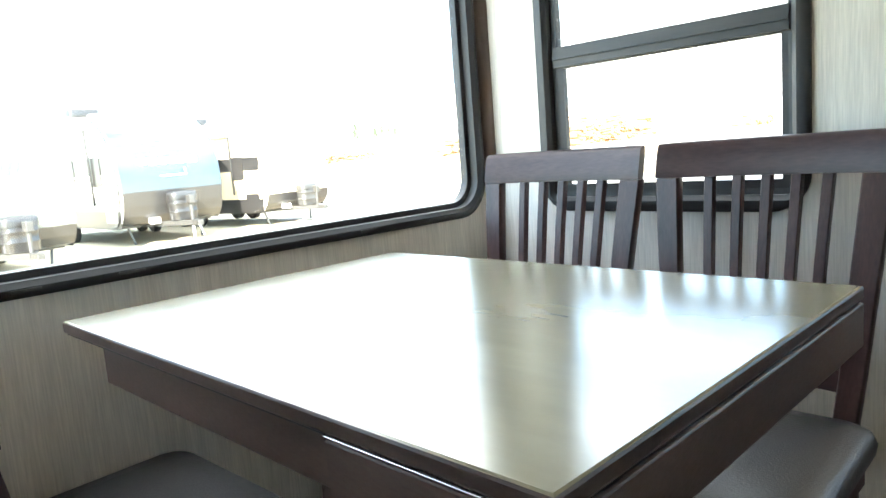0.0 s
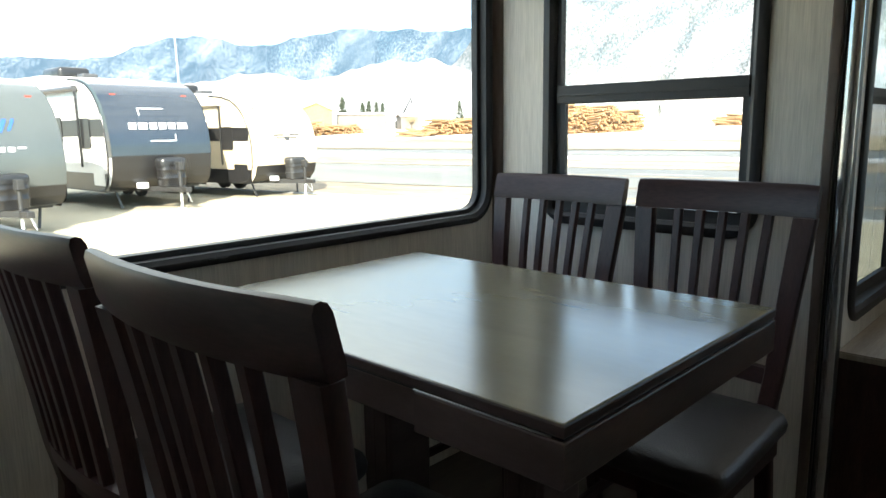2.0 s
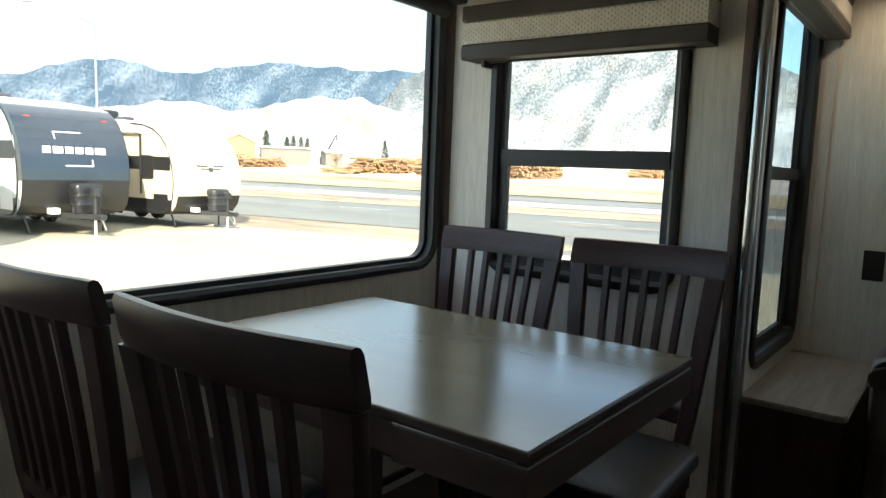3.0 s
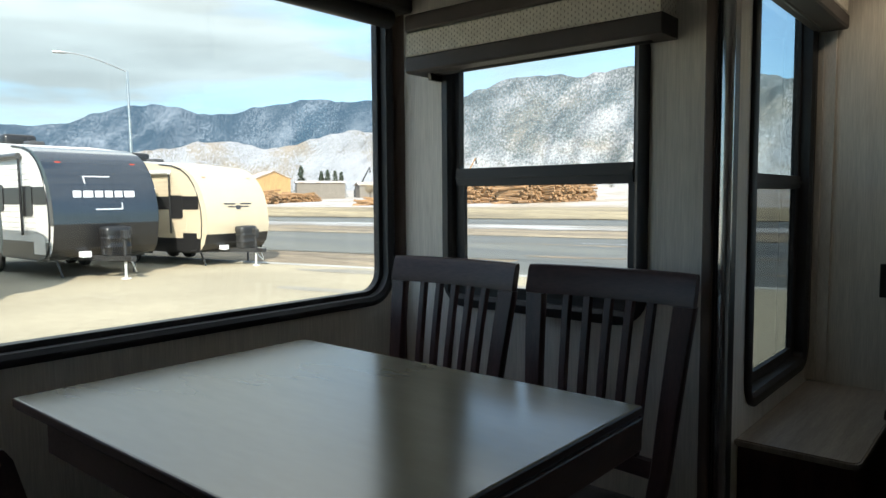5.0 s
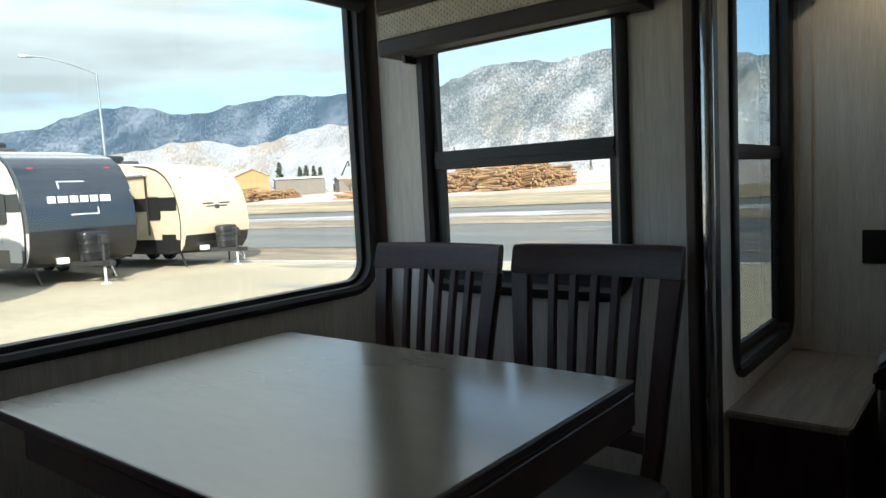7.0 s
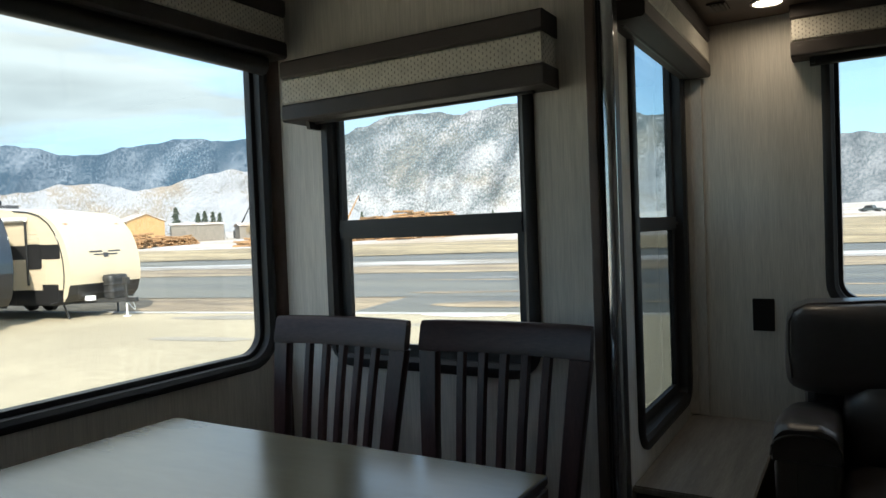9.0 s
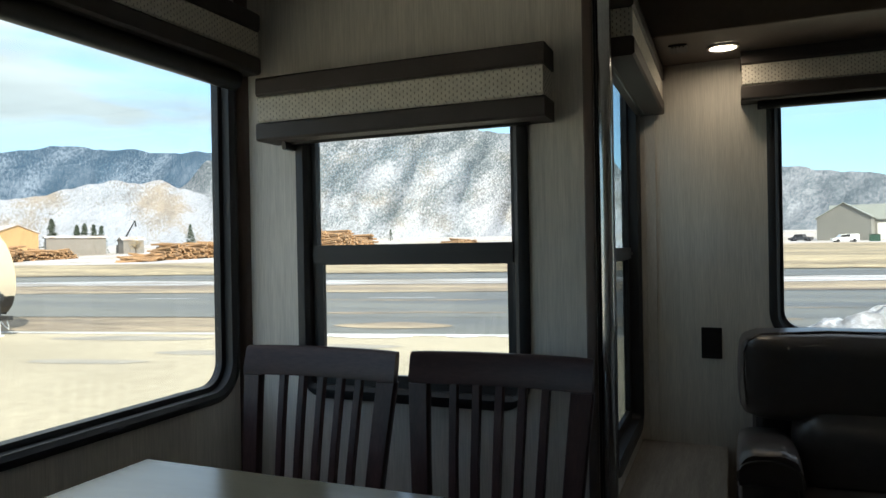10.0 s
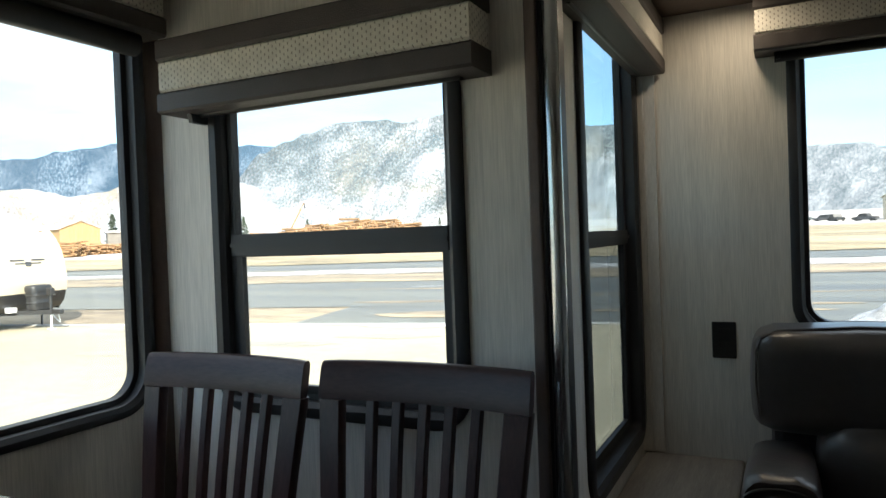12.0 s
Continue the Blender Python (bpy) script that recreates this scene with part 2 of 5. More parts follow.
def finish(name, bm, mat, smooth=False):
    bmesh.ops.recalc_face_normals(bm, faces=list(bm.faces))
    me = bpy.data.meshes.new(name)
    bm.to_mesh(me)
    bm.free()
    for m in (mat if isinstance(mat, (list, tuple)) else [mat]):
        me.materials.append(m)
    if smooth:
        for p in me.polygons:
            p.use_smooth = True
        me.set_sharp_from_angle(angle=radians(40))
    return new(name, me)


def part(name, bm, mat, parent, label="", smooth=False):
    ob = finish(name, bm, mat, smooth)
    ob.parent = parent
    return tagged(ob, label)


def thing(name, label, category, group="", kind="", at=None):
    ob = new(name)
    ob.empty_display_size = 0.1
    if at is not None:
        ob.matrix_world = at
    return tagged(ob, label, category, group, kind)


def structure(name, bm, mat, label, category, smooth=False):
    return tagged(finish(name, bm, mat, smooth), label, category, "", "structure")


def slab(name, x0, x1, y0, y1, z0, z1, mat, label, category):
    bm = bmesh.new()
    box(bm, x0, x1, y0, y1, z0, z1)
    return structure(name, bm, mat, label, category)


def rounded(u0, u1, v0, v1, r, n=7):
    pts = []
    for cu, cv, a0 in ((u1 - r, v1 - r, 0), (u0 + r, v1 - r, 90), (u0 + r, v0 + r, 180), (u1 - r, v0 + r, 270)):
        for k in range(n + 1):
            a = radians(a0 + 90 * k / n)
            pts.append((cu + r * math.cos(a), cv + r * math.sin(a)))
    return pts


# ---- plan of the trailer's inside, in metres ----
Y_SLIDE, X_END, X_OPP = 1.47, 1.70, -0.62    # the slide-out's long wall and its two end walls
Y_SIDE, X_REAR = 0.44, 2.77                  # the body's side wall and the rear wall
X_FRONT, Y_FAR = -3.6, -1.98
Z_SLIDE, Z_CEIL, T = 2.02, 2.16, 0.05


def pierced(bm, outer, hole, d0, d1, put):
    """One solid panel with a rectangular opening right through it."""
    ring = lambda q, d: [put(u, d, z) for u, z in ((q[0], q[2]), (q[1], q[2]), (q[1], q[3]), (q[0], q[3]))]
    loft(bm, [ring(outer, d0), ring(hole, d0), ring(hole, d1), ring(outer, d1), ring(outer, d0)])
    bmesh.ops.remove_doubles(bm, verts=list(bm.verts), dist=1e-5)


def wall_y(name, y0, y1, x0, x1, z0, z1, hole, label):
    """A wall along x with one rectangular hole (x0, x1, z0, z1)."""
    bm = bmesh.new()
    if hole:
        pierced(bm, (x0, x1, z0, z1), hole, y0, y1, lambda u, d, z: (u, d, z))
    else:
        box(bm, x0, x1, y0, y1, z0, z1)
    return structure(name, bm, M_WALL, label, "wall")


def wall_x(name, x0, x1, y0, y1, z0, z1, hole, label):
    bm = bmesh.new()
    if hole:
        pierced(bm, (y0, y1, z0, z1), hole, x0, x1, lambda u, d, z: (d, u, z))
    else:
        box(bm, x0, x1, y0, y1, z0, z1)
    return structure(name, bm, M_WALL, label, "wall")


PAPER = "pale greige wall panel with vertical linen streaks"
# window openings: u0, u1, z0, z1 along their walls
W1 = (-0.45, 1.640, 0.823, 1.80)
W2 = (0.620, 1.240, 0.838, 1.562)
W3 = (2.075, 2.705, 0.565, 1.86)
W4 = (-1.45, -0.048, 0.895, 1.80)
wall_y("wall_slide", Y_SLIDE, Y_SLIDE + T, X_OPP - T, X_END + T, 0, Z_SLIDE, W1, PAPER)
wall_x("wall_slide_end", X_END, X_END + T, Y_SIDE, Y_SLIDE, 0, Z_SLIDE, W2, PAPER)
wall_x("wall_slide_front", X_OPP - T, X_OPP, Y_SIDE, Y_SLIDE, 0, Z_SLIDE, None, PAPER)
wall_y("wall_side", Y_SIDE, Y_SIDE + T, X_END + T, X_REAR + T, 0, Z_CEIL, W3, PAPER)
wall_y("wall_side_front", Y_SIDE, Y_SIDE + T, X_FRONT, X_OPP - T, 0, Z_CEIL, None, PAPER)
wall_y("wall_header", Y_SIDE, Y_SIDE + T, X_OPP - T, X_END + T, Z_SLIDE + 0.04, Z_CEIL, None, PAPER)
wall_x("wall_rear", X_REAR, X_REAR + T, Y_FAR, Y_SIDE, 0, Z_CEIL, W4, PAPER)
wall_x("wall_front", X_FRONT - T, X_FRONT, Y_FAR, Y_SIDE + T, 0, Z_CEIL, None, PAPER)
wall_y("wall_far", Y_FAR - T, Y_FAR, X_FRONT - T, X_REAR + T, 0, Z_CEIL, None, PAPER)
slab("floor", X_FRONT - T, X_REAR + T, Y_FAR - T, Y_SIDE + T, -0.05, 0, M_FLOOR, "dark wood-look vinyl plank floor", "floor")
slab("floor_slide", X_OPP - T, X_END + T, Y_SIDE + T, Y_SLIDE + T, -0.05, 0, M_FLOOR, "dark wood-look vinyl plank floor of the slide-out", "floor")
slab("ceiling_slide", X_OPP - T, X_END + T, Y_SIDE - 0.01, Y_SLIDE + T, Z_SLIDE, Z_SLIDE + 0.04, M_CEIL, "pale slide-out ceiling panel", "ceiling")
slab("ceiling", X_FRONT - T, X_REAR + T, Y_FAR - T, Y_SIDE + T, Z_CEIL, Z_CEIL + 0.04, M_CEIL, "pale main ceiling panel", "ceiling")


# ---- windows ----
def window(name, label, put, hole, radius, flange, recess, bars=(), glass=(None, None), inner=None):
    """put(u, z, d): a point at u along the wall, height z and d metres outwards from the wall's inner face."""
    u0, u1, z0, z1 = hole
    inner = inner or radius
    w = thing(name, label, "window", "", "structure")

    def ring(inset, d, r):
        return [put(u, z, d) for u, z in rounded(u0 + inset, u1 - inset, z0 + inset, z1 - inset, max(r, 0.004))]

    bm = bmesh.new()
    loft(bm, [ring(-flange, 0.0, radius + flange), ring(-flange, -0.009, radius + flange), ring(-flange + 0.006, -0.014, radius + flange - 0.006),
              ring(-0.008, -0.014, inner + 0.008), ring(-0.002, -0.008, inner + 0.002), ring(0.003, -0.004, inner), ring(0.003, recess - 0.012, inner),
              ring(0.017, recess - 0.010, inner - 0.014), ring(0.019, recess + 0.012, inner - 0.016), ring(0.0, recess + 0.014, inner), ring(-0.002, 0.0, inner)])
    part("window_frame", bm, M_FRAME, w, "black aluminium window frame", True)
    zs = [z0 + 0.017] + [b for bar in bars for b in bar] + [z1 - 0.017]
    for k in range(0, len(zs), 2):
        a, b = zs[k], zs[k + 1]
        bm = bmesh.new()
        inset = 0.02
        pts = rounded(u0 + inset, u1 - inset, a, b, 0.004 if bars else radius - 0.014)
        loft(bm, [[put(u, z, recess + d) for u, z in pts] for d in (0.0, 0.004)], caps=True)
        pane = part("pane", bm, glass[k // 2] or M_GLASS, w)
        pane.visible_shadow = False
    for a, b in bars:
        bm = bmesh.new()
        pts = [(u0 + 0.012, a), (u1 - 0.012, a), (u1 - 0.012, b), (u0 + 0.012, b)]
        mid = (a + b) / 2
        loft(bm, [[put(u, z, recess - 0.020) for u, z in pts], [put(u, z, recess + 0.01) for u, z in pts]], caps=True)
        loft(bm, [[put(u, mid + s, recess - 0.026) for u, s in ((u0 + 0.012, -0.006), (u1 - 0.012, -0.006), (u1 - 0.012, 0.004), (u0 + 0.012, 0.004))],
                  [put(u, mid + s, recess - 0.019) for u, s in ((u0 + 0.012, -0.006), (u1 - 0.012, -0.006), (u1 - 0.012, 0.004), (u0 + 0.012, 0.004))]], caps=True)
        part("meeting_rail", bm, M_FRAME, w)
        # the lower, sliding sash inside the frame
        bm = bmesh.new()
        o = (u0 + 0.016, u1 - 0.016, z0 + 0.012, a + 0.004)
        outer = [(o[0], o[2]), (o[1], o[2]), (o[1], o[3]), (o[0], o[3])]
        i = (u0 + 0.030, u1 - 0.036, z0 + 0.036, a - 0.004)
        inner = [(i[0], i[2]), (i[1], i[2]), (i[1], i[3]), (i[0], i[3])]
        loft(bm, [[put(u, z, recess + d) for u, z in p] for p, d in ((outer, 0.006), (outer, -0.010), (inner, -0.010), (inner, 0.006), (outer, 0.006))])
        part("sash", bm, M_FRAME, w)
    return w


w1 = window("window_1", "large fixed window with rounded corners and black frame", lambda u, z, d: (u, Y_SLIDE + d, z), W1, 0.082, 0.026, 0.034)
for u in (0.42, 0.60, 1.18):
    part("weep_cover", rbox(u, u + 0.05, Y_SLIDE - 0.0165, Y_SLIDE - 0.0142, 0.806, 0.813, 0.0008, 1), M_BLACK, w1)
window("window_2", "single-hung window with black frame and crossbar", lambda u, z, d: (X_END + d, u, z), W2, 0.05, 0.034, 0.026, ((1.186, 1.238),), inner=0.018)
window("window_3", "tall narrow side window with black frame and crossbar", lambda u, z, d: (u, Y_SIDE + d, z), W3, 0.055, 0.040, 0.040, ((1.172, 1.214),), (M_SCREEN, M_TINT), 0.025)
window("window_4", "wide rear window with rounded corners and black frame", lambda u, z, d: (X_REAR + d, u, z), W4, 0.075, 0.034, 0.045)


# ---- valances with roller blinds ----
def valance(label, put, u0, u1, z0, depth, roll=0.020, drop=0.008, group="valances", brackets=()):
    """put(u, d, z): u along the wall, d metres into the room."""
    v = thing("window_valance", label, "valance", group)

    def band(name, a, b, d, mat, e=0.0, r=0.006, lab=""):
        bm = bmesh.new()
        prof = [(0.002, a), (d - r, a), (d, a + r), (d, b - r), (d - r, b), (0.002, b)]
        loft(bm, [[put(u, q, z) for q, z in prof] for u in (u0 - e, u1 + e)], caps=True)
        return part(name, bm, mat, v, lab, True)

    band("bottom_band", z0, z0 + 0.050, depth + 0.004, M_VALANCE, 0.004, lab="dark brown vinyl band")
    band("fabric_panel", z0 + 0.0505, z0 + 0.1245, depth, M_FABRIC, 0.0, lab="cream fabric with small dark dashes")
    band("top_band", z0 + 0.125, z0 + 0.177, depth + 0.004, M_VALANCE, 0.004, lab="dark brown vinyl band")
    bm = bmesh.new()
    tube(bm, [put(u0 + 0.05, roll + 0.022, z0 - drop), put(u1 - 0.05, roll + 0.022, z0 - drop)], roll, 12)
    part("blind_roller", bm, M_BLACK, v, "rolled-up dark blind", True)
    for u in brackets:
        bm = bmesh.new()
        loft(bm, [[put(u + s, q, z) for q, z in ((0.012, z0 - 0.022), (0.062, z0 - 0.022), (0.068, z0 - 0.001), (0.012, z0 - 0.001))] for s in (-0.006, 0.006)], caps=True)
        part("bracket", bm, M_BLACK, v)
    return v


valance("dark brown and cream valance above the large window", lambda u, d, z: (u, Y_SLIDE - d, z), -0.55, 1.655, 1.735, 0.10, 0.030, 0.022)
valance("dark brown and cream valance above the single-hung window", lambda u, d, z: (X_END - d, u, z), 0.520, 1.335, 1.533, 0.10, 0.011, -0.004, brackets=(1.275,))
valance("dark brown and cream valance above the narrow window", lambda u, d, z: (u, Y_SIDE - d, z), 1.84, 2.745, 1.715, 0.10, 0.009, -0.006)
valance("dark brown and cream valance above the rear window", lambda u, d, z: (X_REAR - d, u, z), -1.55, 0.066, 1.728, 0.10, brackets=(0.006,))

# ---- mouldings ----
bm = bmesh.new()
loft(bm, [[(X_END - 0.0005, Y_SLIDE - 0.028, z), (X_END - 0.010, Y_SLIDE - 0.024, z), (X_END - 0.024, Y_SLIDE - 0.010, z), (X_END - 0.028, Y_SLIDE - 0.0005, z), (X_END - 0.0005, Y_SLIDE - 0.0005, z)] for z in (0.0, Z_SLIDE)], caps=True)
structure("trim", bm, M_TRIM, "brown corner moulding beside the large window", "moulding", True)
bm = rbox(X_END - 0.016, X_END - 0.0005, Y_SIDE - 0.022, Y_SIDE + 0.003, 0, Z_SLIDE - 0.001, 0.004)
structure("trim", bm, M_TRIM, "brown upright board at the slide-out's edge", "moulding")
bm = bmesh.new()
loft(bm, [[(X_END + 0.001 + 0.011 * math.cos(a), Y_SIDE - 0.0455 + 0.0168 * math.sin(a), z) for a in [2 * math.pi * k / 20 for k in range(20)]] for z in (0.0, Z_SLIDE + 0.03)], caps=True)
structure("trim", bm, M_SEAL, "glossy grey rounded metal trim on the slide-out's edge", "moulding", True)
# the gap's shade is put in as black strips beside the metal trim
bm = rbox(X_END - 0.008, X_END + T + 0.004, Y_SIDE - 0.0285, Y_SIDE - 0.0225, 0, Z_SLIDE + 0.03, 0.002)
box(bm, X_END + 0.006, X_END + T + 0.004, Y_SIDE - 0.057, Y_SIDE - 0.0290, 0, Z_SLIDE + 0.03)
structure("trim", bm, M_BLACK, "black strip put in for the dark gap at the slide-out's edge", "moulding")
bm = bmesh.new()
box(bm, X_REAR - 0.024, X_REAR - 0.0005, Y_SIDE - 0.030, Y_SIDE - 0.0005, 0.48, Z_CEIL)
box(bm, X_REAR - 0.013, X_REAR - 0.0005, Y_SIDE - 0.066, Y_SIDE - 0.0301, 0.48, Z_CEIL)
structure("trim", bm, M_LIGHTTRIM, "pale stepped corner moulding in the lounge", "moulding")

# ---- soffit with lamp and vent ----
bm = rbox(2.36, X_REAR - 0.0005, Y_FAR + 0.001, Y_SIDE - 0.0005, 1.90, Z_CEIL - 0.001, 0.006)
structure("trim", bm, M_SOFFIT, "dark wood soffit over the sofa", "soffit")


def ceiling_light(x, y, z):
    t = thing("puck_light", "lit round recessed light in the dark soffit", "lamp", at=pose(x, y, z))
    n = 28
    circ = lambda r, h: [(r * math.cos(2 * math.pi * k / n), r * math.sin(2 * math.pi * k / n), h) for k in range(n)]
    bm = bmesh.new()
    loft(bm, [circ(0.053, 0.0), circ(0.052, -0.006), circ(0.044, -0.009), circ(0.042, -0.004), circ(0.042, 0.0)])
    part("rim", bm, M_CHROME, t, "brushed metal rim", True)
    bm = bmesh.new()
    loft(bm, [circ(0.042, -0.004), circ(0.025, -0.007), circ(0.004, -0.008)])
    bm.faces.new([v for v in bm.verts][-n:])
    part("lens", bm, M_LAMP, t, "glowing warm white lens", True)
    return t


ceiling_light(2.565, 0.127, 1.8985)
vent = thing("soffit_vent", "small dark slotted vent in the soffit", "vent", at=pose(2.52, 0.27, 1.8985))
part("vent_plate", rbox(-0.045, 0.045, -0.03, 0.03, -0.005, 0, 0.002), M_BLACK, vent)
for k in range(4):
    part("slat", rbox(-0.04, 0.04, -0.022 + k * 0.012, -0.016 + k * 0.012, -0.009, -0.005, 0.001, 1), M_BLACK, vent)

# ---- wall outlet ----
outlet = thing("wall_outlet", "black double power outlet on the rear wall", "outlet", at=pose(X_REAR, 0.183, 0.853))
part("cover_plate", rbox(-0.006, 0, -0.036, 0.036, -0.058, 0.058, 0.003), M_BLACK, outlet)
for z in (-0.022, 0.022):
    part("socket", rbox(-0.0068, -0.0055, -0.017, 0.017, z - 0.015, z + 0.015, 0.0004, 1), M_BLACK, outlet)

# ---- ledge beside the sofa ----
ledge = thing("side_ledge", "built-in ledge with pale wood-look top", "ledge")
bm = bmesh.new()
out = [(1.955, Y_SIDE - 0.002), (X_REAR - 0.002, Y_SIDE - 0.002), (X_REAR - 0.002, 0.132), (1.985, 0.132), (1.962, 0.140), (1.955, 0.162)]
loft(bm, [[(x, y, z) for x, y in out] for z in (0.452, 0.472)], caps=True)
bmesh.ops.bevel(bm, geom=[e for e in bm.edges if abs(e.verts[0].co.z - e.verts[1].co.z) < 1e-5], offset=0.004, segments=2, affect="EDGES")
part("ledge_top", bm, M_LEDGE, ledge, "pale wood-look laminate top")
part("base_panel", rbox(1.985, X_REAR - 0.002, 0.150, Y_SIDE - 0.002, 0, 0.4515, 0.004), M_ESPRESSO, ledge, "dark wood base")


# ---- table ----
TX0, TX1, TY0, TY1, TZ = 0.457, 1.170, 0.360, 1.326, 0.768


def dining_table():
    t = thing("dining_table", "brown wooden dining table with glossy worn top", "table", at=pose((TX0 + TX1) / 2, (TY0 + TY1) / 2, 0))
    a, b = (TX1 - TX0) / 2, (TY1 - TY0) / 2

    def layer(z0, z1, inset, r, cut=0.0):
        bm = bmesh.new()
        rect = lambda i, z: [(sx * (a - i), sy * (b - i) - (cut if sy > 0 else 0), z) for sx, sy in ((-1, -1), (1, -1), (1, 1), (-1, 1))]
        loft(bm, [rect(inset + r, z0), rect(inset + r * 0.3, z0 + r * 0.3), rect(inset, z0 + r), rect(inset, z1 - r), rect(inset + r * 0.3, z1 - r * 0.3), rect(inset + r, z1)], caps=True)
        return bm

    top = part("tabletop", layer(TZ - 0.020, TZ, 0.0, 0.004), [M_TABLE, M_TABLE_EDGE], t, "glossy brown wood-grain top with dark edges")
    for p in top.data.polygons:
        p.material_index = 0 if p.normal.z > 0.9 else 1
    # black layer paints in the shadow gap between top and lower leaf
    part("groove_shade", layer(TZ - 0.0230, TZ - 0.0202, 0.004, 0.001), M_BLACK, t)
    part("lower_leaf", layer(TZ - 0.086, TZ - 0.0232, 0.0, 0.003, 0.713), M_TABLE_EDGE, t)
    part("apron", rbox(-a + 0.016, -a + 0.036, -b + 0.014, b - 0.12, TZ - 0.086, TZ - 0.0285, 0.003), M_TABLE_EDGE, t)
    part("apron", rbox(a - 0.036, a - 0.016, -b + 0.014, b - 0.12, TZ - 0.086, TZ - 0.0285, 0.003), M_TABLE_EDGE, t)
    part("apron", rbox(-a + 0.037, a - 0.037, -b + 0.012, -b + 0.032, TZ - 0.086, TZ - 0.0285, 0.003), M_TABLE_EDGE, t)
    part("apron", rbox(-a + 0.037, a - 0.037, b - 0.141, b - 0.121, TZ - 0.086, TZ - 0.0285, 0.003), M_TABLE_EDGE, t)
    for sy in (-1, 1):
        post = part("pedestal_post", rbox(-0.06, 0.06, sy * 0.20 - 0.045, sy * 0.20 + 0.045, 0.05, TZ - 0.047, 0.004), M_TABLE_EDGE, t)
        for k in (-1, 1):
            part("flute", rbox(-0.063, -0.0602, sy * 0.20 + k * 0.019 - 0.014, sy * 0.20 + k * 0.019 + 0.014, 0.12, TZ - 0.16, 0.001, 1), M_TABLE_EDGE, post)
        part("foot", rbox(-0.24, 0.24, sy * 0.20 - 0.05, sy * 0.20 + 0.05, 0, 0.0495, 0.008), M_TABLE_EDGE, t)
    # the slide of the leaf: a thin bright metal strip along one edge
    part("leaf_rail", rbox(-a + 0.0005, -a + 0.0055, -b + 0.02, -b + 0.256, TZ - 0.0222, TZ - 0.0210, 0.0004, 1), M_CHROME, t, "thin metal strip")
    return t


dining_table()


# ---- dining chairs ----
def post_x(z):
    """The raked line of the back, seen from the side."""
    if z < 0.44:
        return -0.242 - 0.07 * ((0.44 - z) / 0.44) ** 1.4
    k = (z - 0.44) / 0.536
    return -0.242 - 0.088 * (0.65 * k + 0.35 * k * k)


def bow(y):
    """How far the back bends rearwards in its middle."""
    return -0.026 * (1 - (y / 0.225) ** 2)


